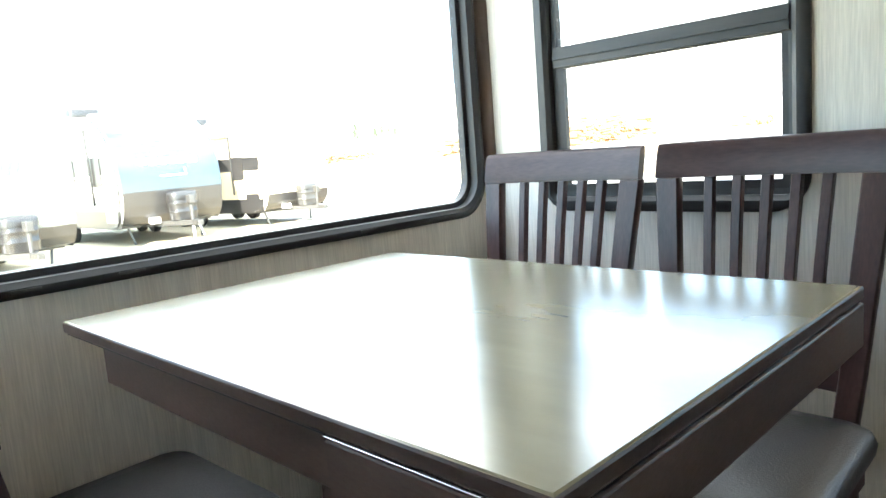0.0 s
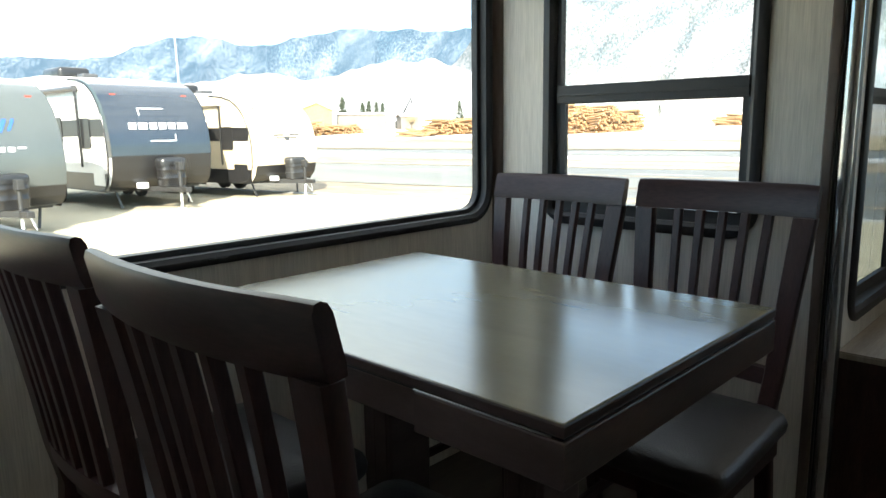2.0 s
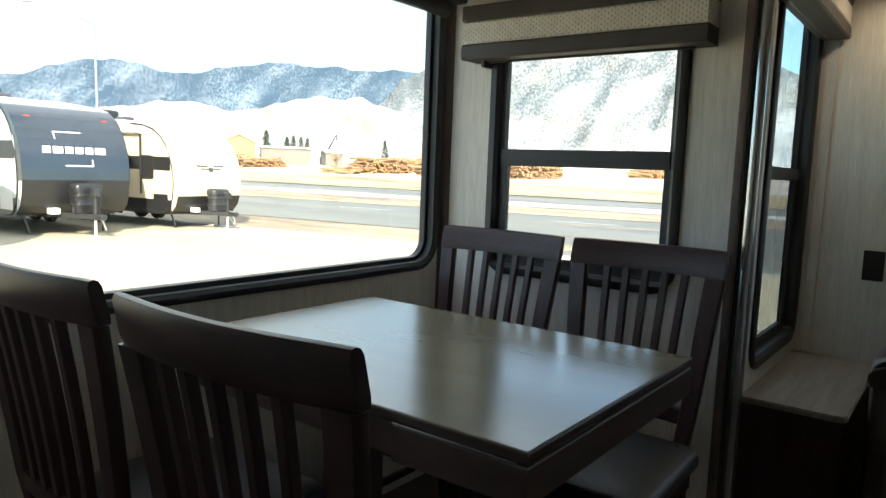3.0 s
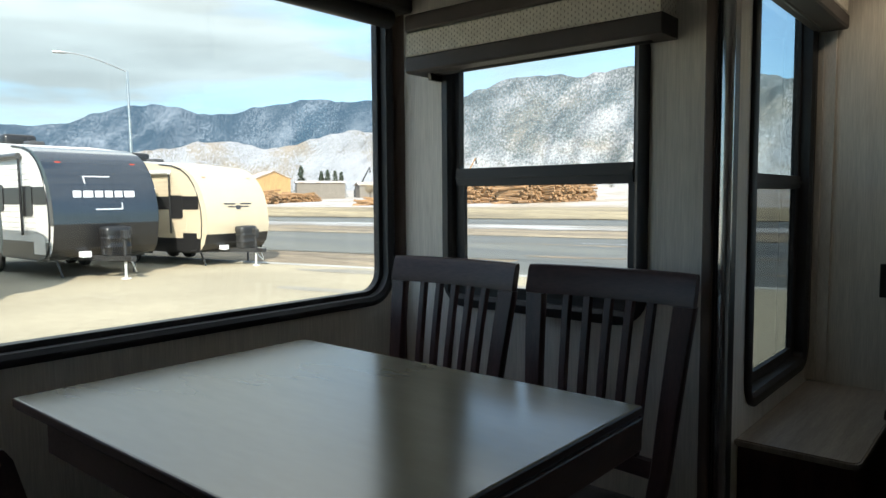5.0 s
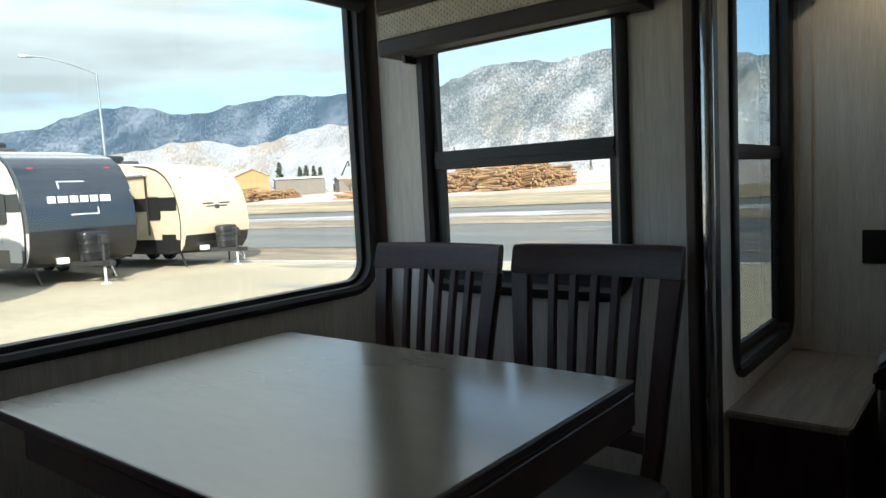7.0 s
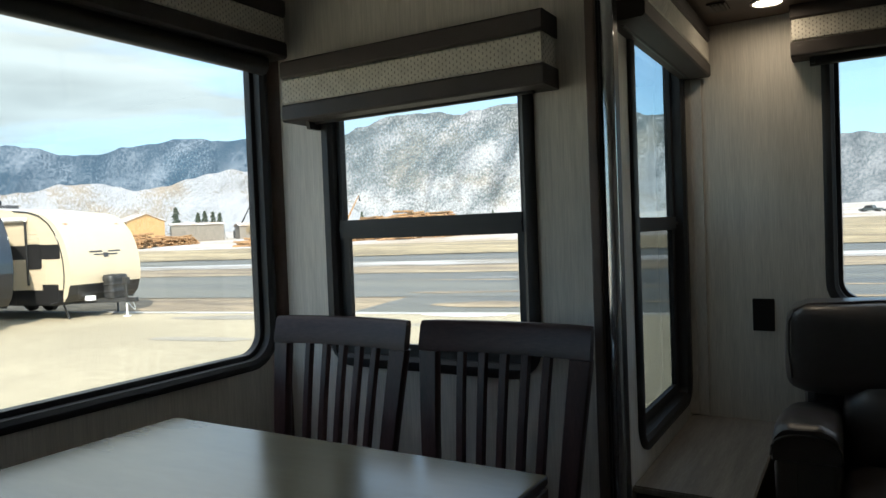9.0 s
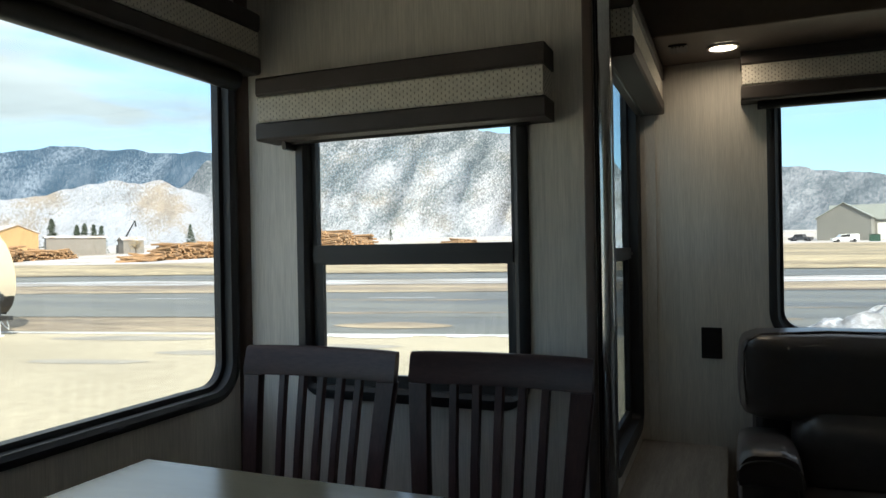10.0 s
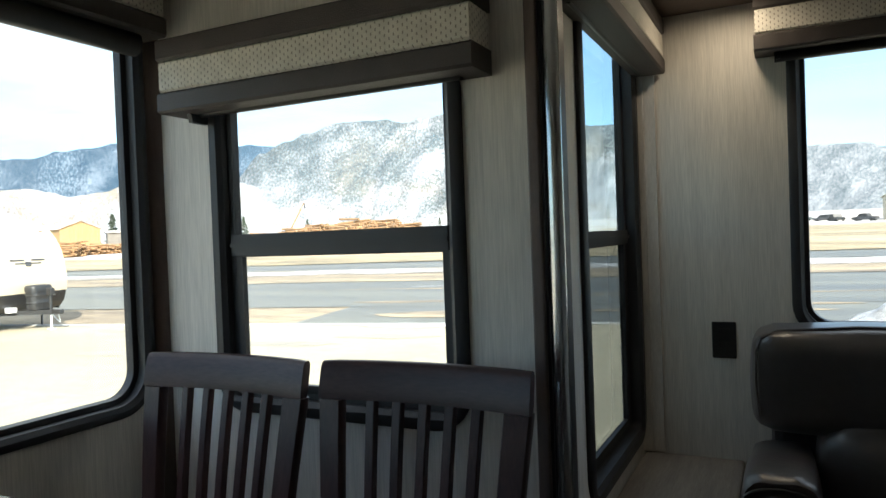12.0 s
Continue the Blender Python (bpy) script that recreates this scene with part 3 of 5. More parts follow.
def dining_chair():
    c = thing("dining_chair", "dark espresso wooden chair with slatted back and black vinyl seat", "chair", "chairs round the table")
    H = 0.971
    # top rail, bent in plan
    bm = bmesh.new()
    loops = []
    for i in range(13):
        y = -0.225 + 0.45 * i / 12
        b = bow(y)
        end = 0.0012 if i in (0, 12) else 0.0
        sec = []
        for z, o in ((0.893, -0.010), (0.895, 0.012), (0.907, 0.014), (0.959, 0.012), (0.968, 0.008), (H, 0.0), (0.969, -0.008), (0.960, -0.013), (0.907, -0.014)):
            sec.append((post_x(z) + b + o * (0.93 if end else 1), y, z - (end if z > 0.95 else -end if z < 0.91 else 0)))
        loops.append(sec)
    loft(bm, loops, caps=True)
    part("top_rail", bm, M_RAILWOOD, c, smooth=True)
    for s in (-1, 1):
        bm = bmesh.new()
        loops = []
        for z in (0.0, 0.15, 0.30, 0.44, 0.52, 0.62, 0.72, 0.82, 0.8945):
            w = 0.018 if z < 0.4 else 0.020 + 0.006 * (z - 0.4) / 0.5
            yc = s * (0.1635 + 0.075 * max(0, z - 0.4))
            x, h = post_x(z) + (bow(yc) if z > 0.45 else 0.0), 0.014 if z > 0.45 else 0.018
            loops.append([(x - h, yc - w + 0.003, z), (x - h, yc + w - 0.003, z), (x - h + 0.004, yc + w, z), (x + h - 0.004, yc + w, z), (x + h, yc + w - 0.003, z),
                          (x + h, yc - w + 0.003, z), (x + h - 0.004, yc - w, z), (x - h + 0.004, yc - w, z)])
        loft(bm, loops, caps=True)
        part("back_post", bm, M_ESPRESSO, c, smooth=True)
    for k in range(5):
        y0 = (k - 2) * 0.0575
        bm = bmesh.new()
        loops = []
        for z in (0.535, 0.62, 0.71, 0.80, 0.86, 0.8945):
            yc = y0 * (0.86 + 0.35 * (z - 0.5))
            x, w, h = post_x(z) + bow(yc), 0.0100, 0.0095
            loops.append([(x - h, yc - w + 0.002, z), (x - h, yc + w - 0.002, z), (x - h + 0.002, yc + w, z), (x + h - 0.002, yc + w, z), (x + h, yc + w - 0.002, z),
                          (x + h, yc - w + 0.002, z), (x + h - 0.002, yc - w, z), (x - h + 0.002, yc - w, z)])
        loft(bm, loops, caps=True)
        part("slat", bm, M_ESPRESSO, c, smooth=True)
    bm = bmesh.new()
    loft(bm, [[(post_x(z) + bow(y) + o, y, z) for z, o in ((0.495, -0.011), (0.495, 0.011), (0.5345, 0.011), (0.5345, -0.011))] for y in [-0.168 + 0.042 * i for i in range(9)]], caps=True)
    part("lower_rail", bm, M_RAILWOOD, c, smooth=True)
    # padded seat
    bm = bmesh.new()
    def seat_ring(k, z):
        pts = []
        for x, y in rounded(-0.240, 0.205, -0.225, 0.225, 0.045, 5):
            wy = 1 + 0.05 * (x + 0.24) / 0.42
            pts.append(((x + 0.02) * k - 0.02, y * k * wy, z))
        return pts
    loft(bm, [seat_ring(0.97, 0.405), seat_ring(1.0, 0.415), seat_ring(1.01, 0.430), seat_ring(0.985, 0.446), seat_ring(0.93, 0.455), seat_ring(0.75, 0.462), seat_ring(0.4, 0.465), seat_ring(0.05, 0.466)], caps=True)
    part("seat", bm, M_VINYL, c, "padded black vinyl seat", True)
    for x0, x1, y0, y1 in ((0.133, 0.155, -0.18, 0.18), (-0.235, -0.215, -0.17, 0.17), (-0.215, 0.133, -0.205, -0.185), (-0.215, 0.133, 0.185, 0.205)):
        part("seat_frame", rbox(x0, x1, y0, y1, 0.345, 0.4045, 0.002), M_ESPRESSO, c)
    for s in (-1, 1):
        bm = bmesh.new()
        loft(bm, [[(0.146 + p * w, s * 0.198 + q * w, z) for p, q in ((-1, -1), (1, -1), (1, 1), (-1, 1))] for z, w in ((0, 0.013), (0.345, 0.018), (0.404, 0.018))], caps=True)
        part("front_leg", bm, M_ESPRESSO, c)
        part("stretcher", rbox(-0.25, 0.133, s * 0.198 - 0.008, s * 0.198 + 0.008, 0.15, 0.172, 0.002), M_ESPRESSO, c)
    return c


chair = dining_chair()
copy_thing(chair, pose(0.472, 1.197, 0, 0, 0, 1.5))
copy_thing(chair, pose(1.216, 1.110, 0, 0, 0, 180))
copy_thing(chair, pose(1.234, 0.629, 0, 0, 0, 180))
chair.matrix_world = pose(0.466, 0.638, 0, 0, 0, 2.4)


# ---- sofa ----
def pillow(x0, x1, y0, y1, z0, z1, puff=0.02, r=0.35, n=14):
    """A stuffed block: a rounded box whose faces swell a little."""
    bm = bmesh.new()
    bmesh.ops.create_cube(bm, size=2.0)
    bmesh.ops.subdivide_edges(bm, edges=list(bm.edges), cuts=n, use_grid_fill=True)
    c = Vector(((x0 + x1) / 2, (y0 + y1) / 2, (z0 + z1) / 2))
    h = Vector(((x1 - x0) / 2, (y1 - y0) / 2, (z1 - z0) / 2))
    rad = min(h) * r
    for v in bm.verts:
        p = v.co.copy()
        q = Vector((p.x * h.x, p.y * h.y, p.z * h.z))
        core = Vector([max(-(h[i] - rad), min(h[i] - rad, q[i])) for i in range(3)])
        d = q - core
        if d.length > 1e-6:
            q = core + d.normalized() * rad
        k = [1 - abs(p[i]) ** 2 for i in range(3)]
        for i in range(3):
            if abs(p[i]) > 0.999:
                q[i] += math.copysign(puff, p[i]) * k[(i + 1) % 3] * k[(i + 2) % 3]
        v.co = c + q + Vector((0.004 * noise.noise(q * 7 + c),) * 3)
    return bm


def sofa():
    s = thing("sofa", "black leather reclining sofa against the rear wall", "sofa")
    part("base", rbox(2.17, 2.60, -1.42, 0.085, 0.06, 0.30, 0.02), M_LEATHER, s)
    for y0, y1 in ((-0.66, -0.075), (-1.245, -0.67)):
        part("seat_cushion", pillow(2.08, 2.50, y0, y1, 0.28, 0.46, 0.025), M_LEATHER, s, "", True)
    for y0, y1 in ((-0.665, 0.086), (-1.44, -0.675)):
        back = part("back_cushion", pillow(2.44, 2.68, y0, y1, 0.655, 0.926, 0.014, 0.36), M_LEATHER, s, "overstuffed headrest cushion", True)
        bm = bmesh.new()
        tube(bm, [(2.449, y1 - 0.012, 0.70), (2.444, y1 - 0.006, 0.79), (2.446, y1 - 0.008, 0.87), (2.456, y1 - 0.020, 0.908), (2.475, y1 - 0.06, 0.926), (2.49, y1 - 0.25, 0.938), (2.49, y0 + 0.25, 0.938), (2.475, y0 + 0.06, 0.926)], 0.004, 8)
        part("piping", bm, M_LEATHER, back, "", True)
        part("lumbar_cushion", pillow(2.40, 2.64, y0 + 0.02, y1 - 0.17, 0.42, 0.69, 0.025, 0.5), M_LEATHER, s, "", True)
    for y0, y1 in ((-0.066, 0.108), (-1.45, -1.276)):
        arm = part("armrest", arm_cap(2.135, 2.60, y0, y1), M_LEATHER, s, "padded rounded armrest with a tucked front fold", True)
        bm = bmesh.new()
        n = 14
        tube(bm, [(2.134, (y0 + y1) / 2 - 0.49 * (y1 - y0) * math.cos(math.pi * k / n), 0.548 + 0.062 * math.sin(math.pi * k / n) ** 0.6) for k in range(n + 1)], 0.004, 8)
        part("piping", bm, M_LEATHER, arm, "", True)
        part("arm_panel", pillow(2.150, 2.60, y0 + 0.010, y1 - 0.008, 0.08, 0.538, 0.008, 0.25), M_LEATHER, s, "", True)
        bm = bmesh.new()
        tube(bm, [(2.1425, (y0 + y1) / 2 + 0.022, z) for z in (0.12, 0.30, 0.46, 0.52)], 0.003, 6)
        part("seam", bm, M_LEATHER, arm, "", True)
    part("back_frame", rbox(2.62, 2.72, -1.40, 0.05, 0.10, 0.84, 0.03), M_LEATHER, s)
    for x in (2.22, 2.55):
        for y in (-1.38, 0.04):
            bm = bmesh.new()
            tube(bm, [(x, y, 0), (x, y, 0.07)], 0.02, 10)
            part("foot", bm, M_BLACK, s)
    return s


def arm_cap(x0, x1, y0, y1):
    """A stuffed arm: an arched section drawn along x, which tucks under and puckers at its front end."""
    bm = bmesh.new()
    mid, half, loops = (y0 + y1) / 2, (y1 - y0) / 2, []
    for x, k, drop in ((x0 + 0.012, 0.60, -0.030), (x0 + 0.002, 0.84, -0.014), (x0, 0.94, -0.004), (x0 + 0.010, 0.985, 0.0), (x0 + 0.03, 1.0, 0.004), (x0 + 0.07, 1.0, 0.010), (x0 + 0.14, 0.995, 0.012), (x0 + 0.22, 0.985, 0.004), (x0 + 0.30, 0.96, -0.012), (x1, 0.90, -0.03)):
        ring = []
        for j in range(29):
            a = math.pi * j / 28
            c, q = math.cos(a), math.sin(a)
            y = mid + half * k * math.copysign(abs(c) ** 0.55, c)
            z = 0.535 + (0.098 * k + drop) * q ** 0.5
            pucker = 0.005 * noise.noise((x * 26, y * 42, 3)) * q + 0.004 * noise.noise((x * 9, y * 60, 5)) * math.exp(-(x - x0) / 0.06)
            ring.append((x, y, z + pucker))
        loops.append(ring)
    loft(bm, loops, caps=True)
    return bm


sofa()

# ---- outdoors: ground, road and verges, along a road that runs past the lot ----
G = -0.90
ROAD = Vector((0.98, 0.199, 0)).normalized()       # across the road
ALONG = Vector((-ROAD.y, ROAD.x, 0))


def field(n):
    """Height of the ground at n metres across the road."""
    return G - 0.02 + (0.0 if n < 66 else 0.02 * (n - 66) if n < 700 else 12.68 + 0.004 * (n - 700))


bm = bmesh.new()
ns = [-4500, -2000, -600, -200, -60, -10, 20, 40, 52, 65, 80, 100, 130, 170, 230, 300, 400, 550, 700, 1000, 1600, 2600, 4500]
ss = [-4500, -2500, -1200, -600, -300, -150, -75, -30, 0, 30, 75, 150, 300, 600, 1200, 2500, 4500]
loft(bm, [[ROAD * n + ALONG * s + Vector((0, 0, field(n) + (0.5 * noise.noise((n / 60, s / 60, 0)) if n > 90 else 0))) for s in ss] for n in ns], closed=False)
structure("ground", bm, M_GROUND, "snow-dusted dry grass plain", "ground")


def strip(name, n0, n1, z, mat, label, category, s0=-400, s1=400, ragged=0.0, cuts=60, crown=0.0, taper=False):
    bm = bmesh.new()
    rows = []
    for i in range(cuts + 1):
        s = s0 + (s1 - s0) * i / cuts
        a = n0 + ragged * noise.noise((s / 3.1, n0, 1))
        b = n1 + ragged * noise.noise((s / 2.3, n1, 2))
        if taper:
            f = 0.5 * (1 - math.sin(math.pi * i / cuts) ** 0.6)
            a, b = a + (b - a) * f, b - (b - a) * f
        rows.append([ROAD * (a + (b - a) * k / 4) + ALONG * s + Vector((0, 0, G + z + crown * (1 - (k / 2 - 1) ** 2))) for k in range(5)])
    loft(bm, rows, closed=False)
    return structure(name, bm, mat, label, category)


strip("pavement", -60, 16.6, 0.0, M_LOT, "sunlit sandy concrete lot", "pavement")
strip("ground", 16.6, 21.0, -0.01, M_VERGE, "gravelly verge with dry grass", "verge", 8.0, 200, 0.3, 200)
strip("road", 16.6, 21.2, 0.004, M_ASPHALT, "worn asphalt driveway apron", "road", -120, 8.4, 0.15, 160)
strip("road", 20.8, 32.9, 0.01, M_ASPHALT, "wet grey asphalt road", "road")
strip("ground", 32.7, 40.2, 0.03, M_VERGE, "brown gravel shoulder", "verge", -200, 200, 0.4, 200)
strip("ground", 39.8, 46.4, 0.05, M_OLDSNOW, "strip of old dirty snow by the road", "snow", -250, 250, 1.5, 400)
strip("road", 45.8, 57.0, 0.06, M_ASPHALT, "slushy far lane", "road")
strip("ground", 56.4, 92.0, 0.12, M_GRASS, "bank of dry tan grass", "grass", -300, 300, 1.0, 300, 0.7)
bm = bmesh.new()
loft(bm, [[ROAD * n + ALONG * s + Vector((0, 0, field(n) + 0.22)) for n in (86 + 3 * noise.noise((s / 9, 1, 0)), 110, 128, 142 + 9 * noise.noise((s / 14, 4, 0)))] for s in range(-160, -9, 3)], closed=False)
structure("ground", bm, M_GRASS, "dry tan grass reaching into the snowy field", "grass")

for k, (n, q, w, h) in enumerate(((13.5, 7.4, 1.6, 0.35), (14.6, 5.0, 1.2, 0.3), (12.2, 9.6, 1.3, 0.3), (15.6, 11.0, 2.2, 0.4))):
    bm = bmesh.new()
    bm.faces.new([bm.verts.new(ROAD * (n + h * math.sin(a) * (1 + 0.4 * noise.noise((a, k, 3)))) + ALONG * (q + w * math.cos(a) * (1 + 0.4 * noise.noise((a, k, 7)))) + Vector((0, 0, G + 0.006)))
                  for a in [2 * math.pi * i / 24 for i in range(24)]])
    structure("pavement", bm, M_STAIN, "darker damp patch on the lot", "stain")
for s0, s1 in ((-6.5, -4.0), (1.2, 2.0), (2.4, 3.2), (4.0, 6.2)):
    strip("ground", 16.15, 16.65, 0.012, M_SNOW, "thin ragged line of old snow at the lot's edge", "snow", s0, s1, 0.45, 70, 0.02, True)
strip("pavement", 16.45, 16.8, 0.008, M_CURB, "pale concrete gutter along the lot's edge", "kerb", -60, 120, 0.04, 200, 0.02)
for n0, n1, s0, s1 in ((17.6, 19.4, 3.4, 6.8), (23.8, 24.2, -9, 3), (20.2, 20.7, -6, 0), (18.6, 19.3, -5, 1.5), (22.0, 22.5, 2, 9), (27.5, 27.9, -4, 14)):
    strip("ground", n0, n1, 0.016, M_VERGE, "sandy patch spread over the asphalt", "sand", s0, s1, 0.55, 70, 0.0, True)
for k in range(14):
    strip("road", 29.0, 29.15, 0.016, M_PAINT, "white dashed lane line", "road marking", -60 + 11 * k, -57 + 11 * k, 0, 4)

# ---- heap of ploughed snow behind the rear window ----
bm = bmesh.new()
rings = []
for j in range(41):
    k = j / 40
    ring_ = []
    for a in [2 * math.pi * i / 72 for i in range(140)]:
        q = Vector((k * math.cos(a) * 2.4, k * math.sin(a) * 4.0, 0))
        lump = 0.26 * noise.noise(q * 0.9 + Vector((5, 1, 0))) + 0.20 * noise.noise(q * 2.6) + 0.13 * noise.noise(q * 6.5) + 0.05 * noise.noise(q * 14)
        ring_.append(Vector((15.9, -4.6, G - 0.02 + 1.25 * (1 - k) ** 0.75 + lump * (1 - k ** 3))) + q * (1 + 0.12 * noise.noise((math.cos(a), math.sin(a), 2))))
    rings.append(ring_)
loft(bm, rings)
tagged(finish("snow_heap", bm, M_SNOW, True), "heap of dirty ploughed snow beside the road", "snow heap")


# ---- mountains ----
def mountain_material(name, forest, snow, rock, cover, slope, upward, leftward, bare):
    """Conifer slopes on snow: stands run in bands along the spurs, thin out downhill and break up into single trees; bare rock shows in patches.
    slope: how steeply the bands climb; cover: share of forest; upward, leftward: how it grows with height and along the range."""
    m = bpy.data.materials.new(name)
    m.use_nodes = True
    n, l = m.node_tree.nodes, m.node_tree.links
    p = n["Principled BSDF"]
    p.inputs["Roughness"].default_value, p.inputs["Specular IOR Level"].default_value = 0.95, 0.1

    def op(kind, a, b, c=None):
        o = n.new("ShaderNodeMath")
        o.operation = kind
        for k, v in ((0, a), (1, b), (2, c)):
            if isinstance(v, (int, float)):
                o.inputs[k].default_value = v
            elif v is not None:
                l.new(v, o.inputs[k])
        return o.outputs[0]

    tc, sep, com = n.new("ShaderNodeTexCoord"), n.new("ShaderNodeSeparateXYZ"), n.new("ShaderNodeCombineXYZ")
    l.new(tc.outputs["Object"], sep.inputs[0])
    far = op("SQRT", op("ADD", op("MULTIPLY", sep.outputs["X"], sep.outputs["X"]), op("MULTIPLY", sep.outputs["Y"], sep.outputs["Y"])), 0.0)
    along = op("MULTIPLY", op("ARCTAN2", sep.outputs["Y"], sep.outputs["X"]), -2600.0)
    up = op("MULTIPLY", op("DIVIDE", sep.outputs["Z"], far), 2600.0)
    l.new(along, com.inputs["X"])
    l.new(up, com.inputs["Y"])

    def grain(scale, detail, rough, turn=0.0, squeeze=(1, 1, 1), wobble=0.0):
        spin, stretch, t = n.new("ShaderNodeMapping"), n.new("ShaderNodeMapping"), n.new("ShaderNodeTexNoise")
        spin.inputs["Rotation"].default_value = (0, 0, radians(turn))
        stretch.inputs["Scale"].default_value = squeeze
        t.inputs["Scale"].default_value, t.inputs["Detail"].default_value = scale, detail
        t.inputs["Roughness"].default_value, t.inputs["Distortion"].default_value = rough, wobble
        l.new(com.outputs[0], spin.inputs["Vector"])
        l.new(spin.outputs[0], stretch.inputs["Vector"])
        l.new(stretch.outputs[0], t.inputs["Vector"])
        return op("SUBTRACT", t.outputs["Fac"], 0.5)

    bands = grain(0.0095, 5, 0.62, -slope, (0.42, 1, 1), 0.8)
    stands = grain(0.016, 3, 0.6, -slope - 14, (0.5, 1, 1))
    trees = grain(0.15, 3, 0.72, 14, (1, 0.7, 1))
    patch = grain(0.0045, 4, 0.6, 20, (0.7, 1, 1))
    thick = op("MULTIPLY_ADD", bands, 1.9, op("MULTIPLY_ADD", stands, 1.5, op("MULTIPLY", trees, 2.9)))
    thick = op("ADD", thick, op("MULTIPLY_ADD", up, upward / 400.0, op("MULTIPLY_ADD", along, -leftward / 1000.0, cover)))
    ramp = n.new("ShaderNodeMapRange")
    ramp.interpolation_type = "SMOOTHSTEP"
    ramp.inputs["From Min"].default_value, ramp.inputs["From Max"].default_value = -0.85, 0.85
    l.new(thick, ramp.inputs["Value"])
    bald = n.new("ShaderNodeMapRange")
    bald.interpolation_type = "SMOOTHSTEP"
    bald.inputs["From Min"].default_value, bald.inputs["From Max"].default_value = 0.18 - bare, 0.42 - bare
    l.new(op("MULTIPLY_ADD", patch, 1.7, op("MULTIPLY", trees, 0.9)), bald.inputs["Value"])
    ground, cover_ = n.new("ShaderNodeMix"), n.new("ShaderNodeMix")
    ground.data_type = cover_.data_type = "RGBA"
    ground.inputs["A"].default_value, ground.inputs["B"].default_value = (*snow, 1), (*rock, 1)
    cover_.inputs["B"].default_value = (*forest, 1)
    l.new(bald.outputs["Result"], ground.inputs["Factor"])
    l.new(ramp.outputs["Result"], cover_.inputs["Factor"])
    l.new(ground.outputs["Result"], cover_.inputs["A"])
    l.new(cover_.outputs["Result"], p.inputs["Base Color"])
    bp = n.new("ShaderNodeBump")
    bp.inputs["Strength"].default_value, bp.inputs["Distance"].default_value = 0.5, 14.0
    l.new(op("ADD", bands, stands), bp.inputs["Height"])
    l.new(bp.outputs["Normal"], p.inputs["Normal"])
    return m


# blue in the range's forest, snow and rock colours stands for distance haze
M_RANGE = mountain_material("hazy_blue_range", (0.040, 0.072, 0.105), (0.26, 0.30, 0.345), (0.17, 0.185, 0.20), 0.26, 36, 0.20, 0.0, 0.0)
M_PEAK = mountain_material("granite_peak", (0.076, 0.094, 0.100), (0.42, 0.415, 0.42), (0.31, 0.275, 0.235), -0.62, 28, 0.80, 0.22, 0.22)
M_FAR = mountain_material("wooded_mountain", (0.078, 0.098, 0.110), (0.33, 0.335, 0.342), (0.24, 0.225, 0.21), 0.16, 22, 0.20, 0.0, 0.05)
M_FOOT = mountain_material("snowy_foothill", (0.15, 0.155, 0.155), (0.39, 0.395, 0.41), (0.33, 0.27, 0.205), -0.66, 24, 0.55, 0.0, 0.21)


def crest(table, az):
    """Smooth height, in degrees above the eye, between the named directions."""
    for (a, h), (b, g) in zip(table, table[1:]):
        if a <= az <= b:
            k = (az - a) / (b - a)
            k = k * k * (3 - 2 * k)
            return h + (g - h) * k
    return table[0][1] if az < table[0][0] else table[-1][1]


def mountain(label, az0, az1, r0, r1, table, mat, z0, spur, seed, cols=260, rows=30):
    bm = bmesh.new()
    loops = []
    for i in range(cols + 1):
        az = az0 + (az1 - az0) * i / cols
        top = 1.15 + r1 * math.tan(radians(crest(table, az))) + r1 * 0.0022 * noise.fractal((az * 0.9, seed, 0), 1.0, 2.0, 5)
        line = []
        for j in range(rows + 1):
            k = j / rows
            r = r0 + (r1 - r0) * k
            mid = math.sin(math.pi * k) ** 0.8
            ridge = 1 - 2 * abs(noise.noise((az * 0.28 + 1.2 * k, k * 1.1, seed)))
            z = z0 + (top - z0) * (0.25 * k + 0.75 * k ** 1.5) + (top - z0) * mid * (spur * (ridge - 0.4) + 0.025 * noise.fractal((az * 0.9, k * 4, seed), 1.0, 2.0, 3))
            az_ = radians(az + 0.25 * noise.noise((az * 0.8, k * 5, seed + 4)) * mid)
            line.append((r * math.cos(az_), r * math.sin(az_), z))
        r = r1 * 1.12
        line.append((r * math.cos(radians(az)), r * math.sin(radians(az)), z0 + (top - z0) * 0.5))
        loops.append(line)
    loft(bm, loops, closed=False)
    return tagged(finish("backdrop_mountain", bm, mat, True), label, "mountain", "", "structure")


mountain("long forested mountain range with patchy snow and painted blue haze", 34, 100, 2300, 3800,
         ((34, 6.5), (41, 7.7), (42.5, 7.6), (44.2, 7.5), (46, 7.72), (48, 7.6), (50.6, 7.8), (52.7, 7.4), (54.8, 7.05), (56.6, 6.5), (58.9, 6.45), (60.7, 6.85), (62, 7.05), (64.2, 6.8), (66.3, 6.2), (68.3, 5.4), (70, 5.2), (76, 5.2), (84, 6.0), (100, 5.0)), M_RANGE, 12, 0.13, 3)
mountain("steep granite mountain speckled with trees and snow", 2, 47, 1500, 2600,
         ((2, 1.5), (7, 5.2), (9.3, 7.35), (10.8, 7.7), (12.4, 8.3), (14, 8.35), (15.2, 8.7), (17, 9.2), (18.7, 9.35), (19.9, 9.95), (21.1, 10.1), (25, 9.98), (27.4, 9.68), (29.2, 9.28), (30.7, 9.58), (32.3, 9.55), (34.6, 9.38), (37, 8.57), (38.5, 8.0), (40.5, 7.1), (43, 4.8), (47, 1.0)), M_PEAK, 12, 0.085, 11)
